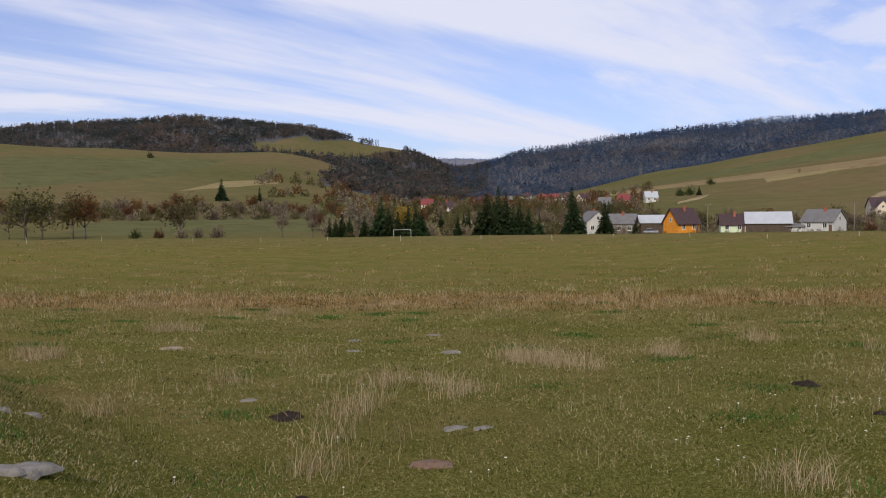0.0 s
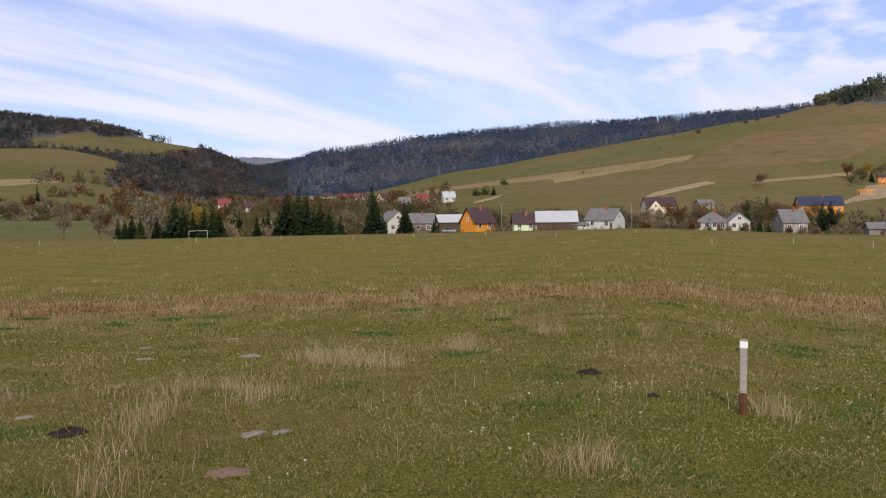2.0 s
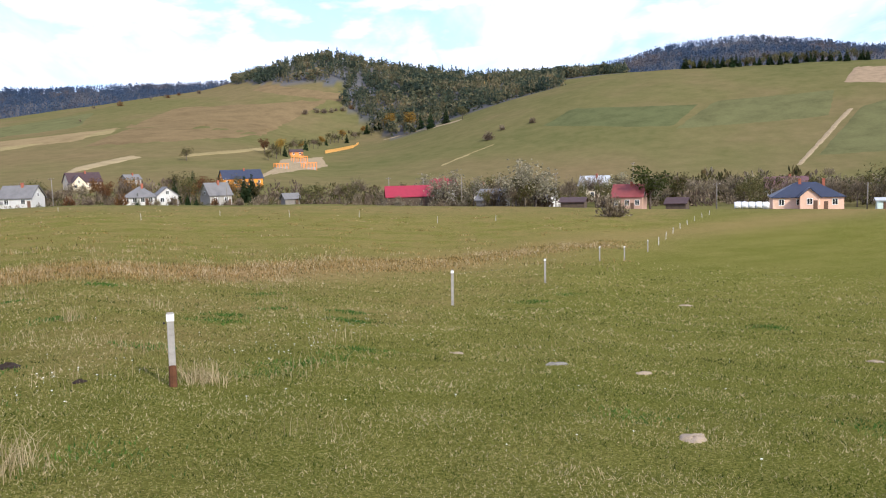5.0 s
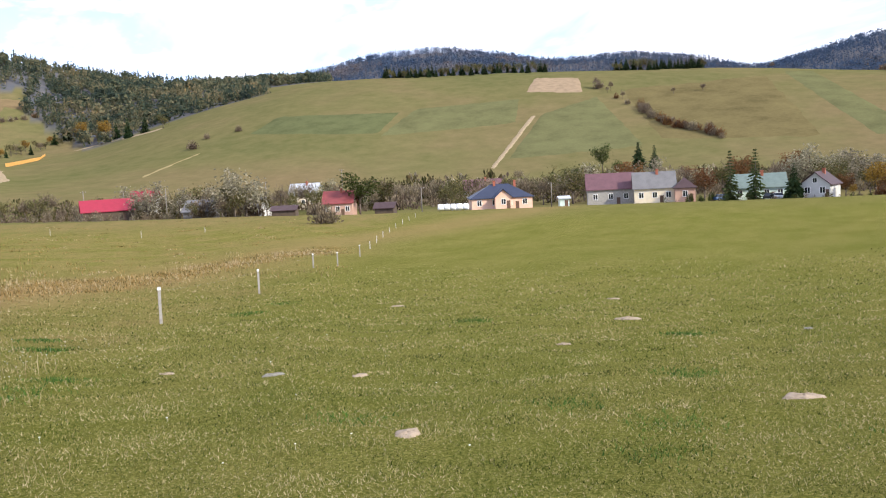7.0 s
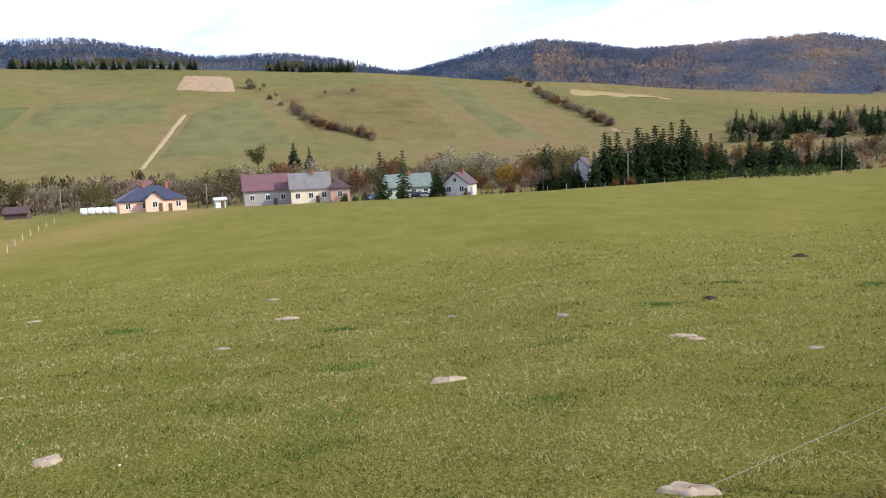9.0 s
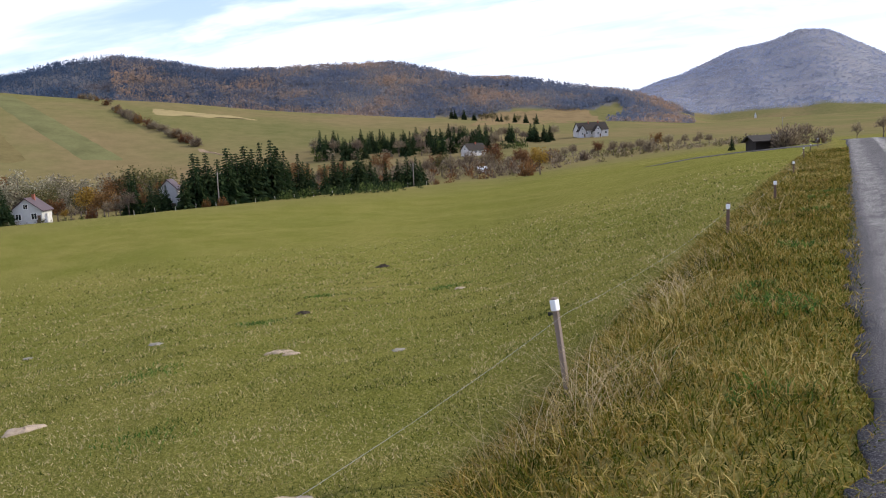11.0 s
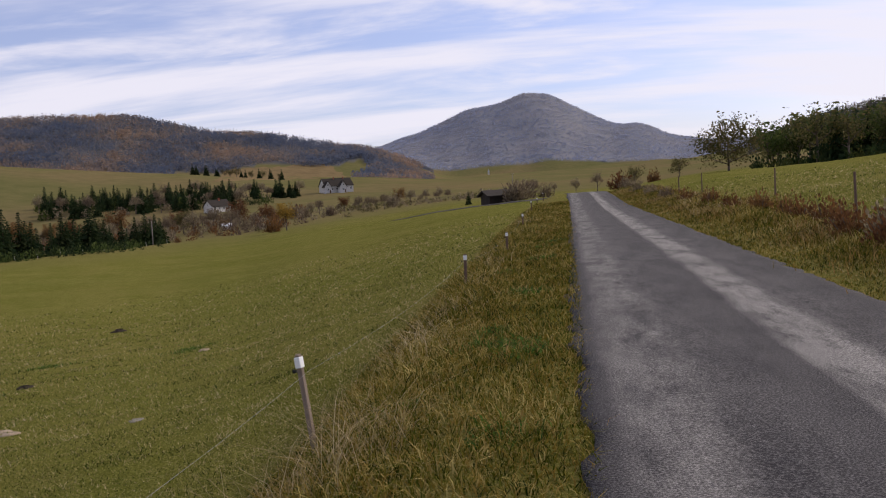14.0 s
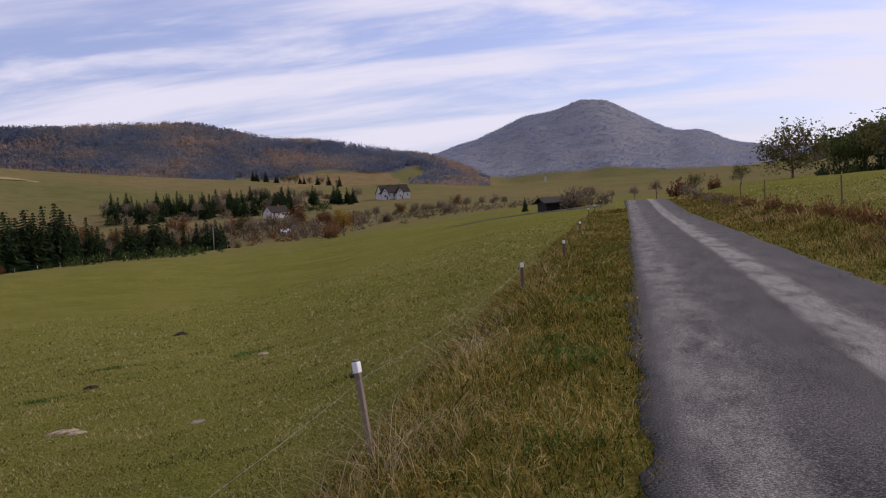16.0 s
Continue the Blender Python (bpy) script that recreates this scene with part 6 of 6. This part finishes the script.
# daisies: tiny white heads in the turf
def daisies():
    rng = np.random.default_rng(90)
    spots = [(b, r) for b, r, n in ((-18.5, 9.7, 5), (-25.4, 12.7, 9), (-16.8, 11.1, 3), (-28, 13.6, 8), (-37, 17, 12), (-43, 21, 20), (-40, 18, 14), (-46, 24, 12), (-3, 9, 3), (-20, 13, 5)) for _ in range(n)]
    spots = [(b + rng.normal() * 1.6, r * rng.uniform(0.93, 1.07)) for b, r in spots] + [(rng.uniform(-70, 30), rng.uniform(6, 24)) for _ in range(80)]
    vs, fs = [], []
    for b, r in spots:
        p = spot(b, r)
        h, rad = rng.uniform(0.06, 0.09), rng.uniform(0.010, 0.017)
        k = len(vs)
        vs.append((p.x, p.y, p.z + h + 0.008))
        vs += [(p.x + rad * math.cos(t), p.y + rad * math.sin(t), p.z + h) for t in np.arange(8) * 0.7854]
        fs += [(k, k + 1 + i, k + 1 + (i + 1) % 8) for i in range(8)]
        vs += [(p.x - 0.001, p.y, p.z), (p.x + 0.001, p.y, p.z)]
        fs.append((k, k + 9, k + 10))
    ob = mesh_object("daisies", vs, fs, plain("daisy_white", (0.85, 0.85, 0.80), 0.7, 0.05))
    tagged(ob, "small white daisies scattered in the turf", "flowers", kind="stuff")


daisies()

# ---- molehills, stones and dung ----
TAN = plain("dry_molehill_earth", (0.32, 0.25, 0.18), 0.95, 0.4, 6, bump=0.03)
PALESTONE = plain("pale_stone", (0.24, 0.22, 0.19), 0.9, 0.55, 9, bump=0.05)
SOIL = plain("reddish_earth", (0.19, 0.12, 0.085), 0.95, 0.35, 8, bump=0.03)
DUNG = plain("dark_dung", (0.028, 0.018, 0.013), 0.9, 0.35, 10, bump=0.03)


def lump(name, label, bearing, r, w, mat, category, high=0.16, seed=0, deep=0.8):
    """A low uneven heap on the turf, w metres across."""
    rng = random.Random(seed)
    bm = bmesh.new()
    n, m = 22, 6
    ph = rng.uniform(0, 9)
    rings = []
    for j in range(m):
        u = j / (m - 1)
        ring = []
        for i in range(n):
            t = 6.2832 * i / n
            k = 1 + 0.22 * math.sin(2 * t + ph) + 0.14 * math.sin(5 * t + 2 * ph) + rng.uniform(-0.07, 0.07)
            z = high * w * (1 - u * u) * (1 + 0.5 * math.sin(3 * t + ph * 3 + 4 * u)) + rng.uniform(-0.1, 0.1) * high * w * (u < 0.99)
            ring.append(bm.verts.new((0.5 * w * u * k * math.cos(t), 0.5 * w * deep * u * k * math.sin(t), max(z, 0.004) if j < m - 1 else -0.05)))
        rings.append(ring)
    for a, b in zip(rings, rings[1:]):
        for i in range(n):
            bm.faces.new((a[i], b[i], b[(i + 1) % n], a[(i + 1) % n]))
    bmesh.ops.remove_doubles(bm, verts=rings[0], dist=0.001 + 0.0)
    bmesh.ops.recalc_face_normals(bm, faces=bm.faces)
    ob = part(name, bm, mat, smooth=True)
    p = spot(bearing, r)
    ob.matrix_world = pose(p.x, p.y, p.z + 0.015, 0, 0, bearing + rng.uniform(-20, 20))
    tagged(ob, label, category)


for k, (b_, r_, w_) in enumerate([(17.6, 22.2, 0.61), (-65.8, 10.5, 0.44), (-91.3, 13.2, 0.54), (-80.9, 27.6, 0.8), (-80.0, 36.7, 0.55), (-106.9, 6.9, 0.46), (-104.4, 6.4, 0.25), (-106.9, 16.6, 0.54), (-107.6, 16.1, 0.3),
                                  (-50.6, 17.7, 0.3), (-76.6, 21.4, 0.36), (-65.6, 35.2, 0.56), (-119.1, 25.6, 0.42), (-62.8, 16.3, 0.32)]):
    lump("molehill", "low heap of dry tan earth in the turf", b_, r_, w_, TAN, "molehill", 0.055, 100 + k)
for k, (b_, r_, w_) in enumerate([(26.0, 7.1, 0.5), (27.4, 7.0, 0.36), (-0.7, 11.0, 0.32), (-2.5, 10.9, 0.26), (25.5, 10.6, 0.26), (27.0, 10.0, 0.2), (12.8, 13.7, 0.26), (-0.5, 20.1, 0.62), (0.6, 25.1, 0.42), (5.9, 23.9, 0.46),
                                  (6.0, 21.0, 0.4), (-114.7, 15.4, 0.3), (-99.2, 20.8, 0.4), (-57.2, 16.3, 0.4), (-91.8, 24.0, 0.3)]):
    lump("stone", "flat pale grey weathered stone in the grass", b_, r_, w_, PALESTONE, "stone", 0.035, 200 + k)
for k, (b_, r_, w_, h_) in enumerate([(10.3, 12.0, 0.5, 0.13), (10.9, 12.1, 0.26, 0.1), (-22.8, 15.0, 0.44, 0.12), (-26.7, 12.7, 0.2, 0.15), (9.4, 8.0, 0.16, 0.15), (-114.0, 40.8, 0.7, 0.14), (-108.6, 23.4, 0.45, 0.1)]):
    lump("dung_pat", "dark crumbling heap of cattle dung", b_, r_, w_, DUNG, "dung", h_, 300 + k)
lump("earth_patch", "reddish bare earth scrape in the pasture", 0.7, 9.0, 0.46, SOIL, "earth patch", 0.05, 400)

# ---- fences ----
POSTWOOD = plain("weathered_post_wood", (0.30, 0.28, 0.26), 0.9, 0.35, 9, bump=0.01)
POSTROT = plain("rotten_brown_wood", (0.11, 0.045, 0.022), 0.95, 0.4, 9, bump=0.01)
POSTPALE = plain("bleached_wood", (0.5, 0.48, 0.44), 0.8, 0.2, 5)
POSTMID = plain("greying_brown_wood", (0.22, 0.17, 0.135), 0.9, 0.35, 9, bump=0.01)
POSTDARK = plain("dark_post_wood", (0.13, 0.085, 0.065), 0.9, 0.35, 9, bump=0.01)
CAP = plain("white_plastic_cap", (0.78, 0.79, 0.80), 0.5, 0.06, 4, 0, 0.4)
WIRE = plain("galvanised_wire", (0.30, 0.30, 0.30), 0.5, 0.1, 3, 0.5)


def fence_post(at, h, lean=(0, 0), turn=0.0, rotten=False, wide=0.085, deep=0.07, group="posts of the pasture fence", label="", wood=None):
    t = thing("fence_post", pose(at.x, at.y, at.z, lean[0], lean[1], turn), label or ("weathered grey wooden fence post with a white cap" + (" and rotten foot" if rotten else "")), "fence post", group)
    bm = bmesh.new()
    z0 = 0.30 if rotten else -0.4
    v = box(bm, -wide / 2, wide / 2, -deep / 2, deep / 2, z0, h)
    bmesh.ops.bevel(bm, geom=bm.edges[:], offset=0.008, segments=1, affect="EDGES")
    part("shaft", bm, wood or POSTWOOD, t)
    if rotten:
        bm = bmesh.new()
        tube(bm, (0, 0, -0.4), (0, 0, 0.31), wide * 0.62, wide * 0.55, 8)
        part("foot", bm, POSTROT, t, "brown rotten foot")
    bm = bmesh.new()
    box(bm, -wide / 2 - 0.006, wide / 2 + 0.006, -deep / 2 - 0.006, deep / 2 + 0.006, h - 0.115, h - 0.022)
    bmesh.ops.bevel(bm, geom=bm.edges[:], offset=0.005, segments=1, affect="EDGES")
    part("cap", bm, CAP, t, "white plastic cap")
    bm = bmesh.new()
    tube(bm, (-wide / 2 - 0.02, 0, h - 0.14), (-wide / 2 - 0.05, 0, h - 0.14), 0.012, 0.02, 8)
    part("insulator", bm, RUBBER, t)
    return at + Vector((0, 0, h - 0.14))


def wire(points, label):
    bm = bmesh.new()
    for a, b in zip(points, points[1:]):
        n = 8
        q = [a.lerp(b, k / n) - Vector((0, 0, 0.10 * 4 * (k / n) * (1 - k / n))) for k in range(n + 1)]
        for c, d in zip(q, q[1:]):
            tube(bm, c, d, 0.0012, 0.0012, 4, False)
    ob = part("fence_wire", bm, WIRE)
    tagged(ob, label, "fence wire")


PASTURE = [(-32.2, 12.5, 1.04), (-50.4, 31.1, 1.3), (-56.6, 43.7, 1.25), (-60.2, 66.4, 1.15), (-61.8, 71.1, 1.15), (-63.3, 84.2, 1.2)]
heads = [fence_post(spot(b_, r_), h_, (dice.uniform(-2, 2), dice.uniform(0, 2)), b_, k == 0, 0.10 if k else 0.095, 0.08) for k, (b_, r_, h_) in enumerate(PASTURE)]
wire(heads[1:], "thin electric fence wire along the pasture")
VERGE = [(7.0, 2.22, 0.88), (16.8, 2.08, 0.72), (23.6, 1.72, 0.62), (36.2, 1.9, 0.66), (53, 2.2, 0.85), (66, 2.3, 0.75), (80, 2.2, 0.75)]
heads = []
for k, (s_, l_, h_) in enumerate(VERGE):
    p_ = ALONG * s_ + LEFT * l_
    at_ = Vector((p_.x, p_.y, ground_z(p_.x, p_.y)))
    heads.append(fence_post(at_, h_, (0, -7 if k == 0 else dice.uniform(-2, 2)), LANE + (-18 if k == 0 else 8), False, 0.045 if k == 0 else 0.06, 0.05 if k == 0 else 0.07, "posts of the fence along the lane", "dark wooden fence post with a white cap on the verge" if k else "thin leaning wooden fence post with a white cap", POSTDARK if k else POSTMID))
p_ = ALONG * -0.4 + LEFT * 2.3
back = Vector((p_.x, p_.y, ground_z(p_.x, p_.y)))
heads.insert(0, fence_post(back, 0.9, group="posts of the fence along the lane"))
wire(heads, "thin electric fence wire along the lane")
for b_, r_ in ((-150.5, 55.8), (-151.9, 52.0), (-156.2, 37.5), (-160.6, 23.9)):
    at_ = spot(b_, r_)
    bm_ = bmesh.new()
    tube(bm_, (0, 0, -0.3), (0, 0, 1.1), 0.04, 0.032, 7)
    ob_ = part("fence_post", bm_, POSTDARK)
    ob_.matrix_world = pose(at_.x, at_.y, at_.z, dice.uniform(-3, 3), dice.uniform(-3, 3), 0)
    tagged(ob_, "thin dark wooden fence post in the field", "fence post", "posts beyond the lane")
for s_, l_, h_ in ((13.6, -5.7, 0.75), (14.8, -5.9, 0.9), (16.2, -5.6, 0.85), (17.4, -6.0, 0.95), (18.8, -5.7, 0.9), (20.3, -6.0, 0.8), (22, -6.1, 0.9), (24, -6.0, 0.85), (26.5, -6.3, 0.9), (30.5, -6.4, 0.9), (33, -5.9, 0.8), (38, -6.0, 0.9), (44, -5.8, 0.9), (52, -5.7, 1.0), (60, -5.6, 1.0), (68, -5.4, 1.2), (76, -5.4, 1.2)):
    p_ = ALONG * s_ + LEFT * l_
    plant("rustbush" if h_ < 0.95 else "twigbush", (p_.x, p_.y, ground_z(p_.x, p_.y)), h_, "small withered bush on the lane's bank")


def stake(bearing, r, h):
    at = spot(bearing, r)
    bm = bmesh.new()
    tube(bm, (0, 0, -0.3), (0, 0, h), 0.04, 0.035, 6)
    ob = part("fence_stake", bm, POSTPALE)
    ob.matrix_world = pose(at.x, at.y, at.z, dice.uniform(-4, 4), dice.uniform(-4, 4), 0)
    tagged(ob, "thin whitish fence stake at the pasture's far edge", "fence stake", "stakes of the far fence")


for k in range(18):
    stake(26 - 4.7 * k + dice.uniform(-0.5, 0.5), (205 if k < 12 else 165) + dice.uniform(-18, 18), dice.uniform(0.9, 1.4))
for k in range(16):
    stake(-98.5 - 1.25 * k, float(np.interp(-98.5 - 1.25 * k, BEARINGS, EDGE_R)) - 4, 1.1)
for k in range(8):
    stake(-64.0 - 0.45 * k, 98 + k * 13, 0.9)


# prototypes that no place took
for prs in PROTO.values():
    for pr in prs:
        if pr not in USED:
            for o in (*pr.children_recursive, pr):
                bpy.data.objects.remove(o)
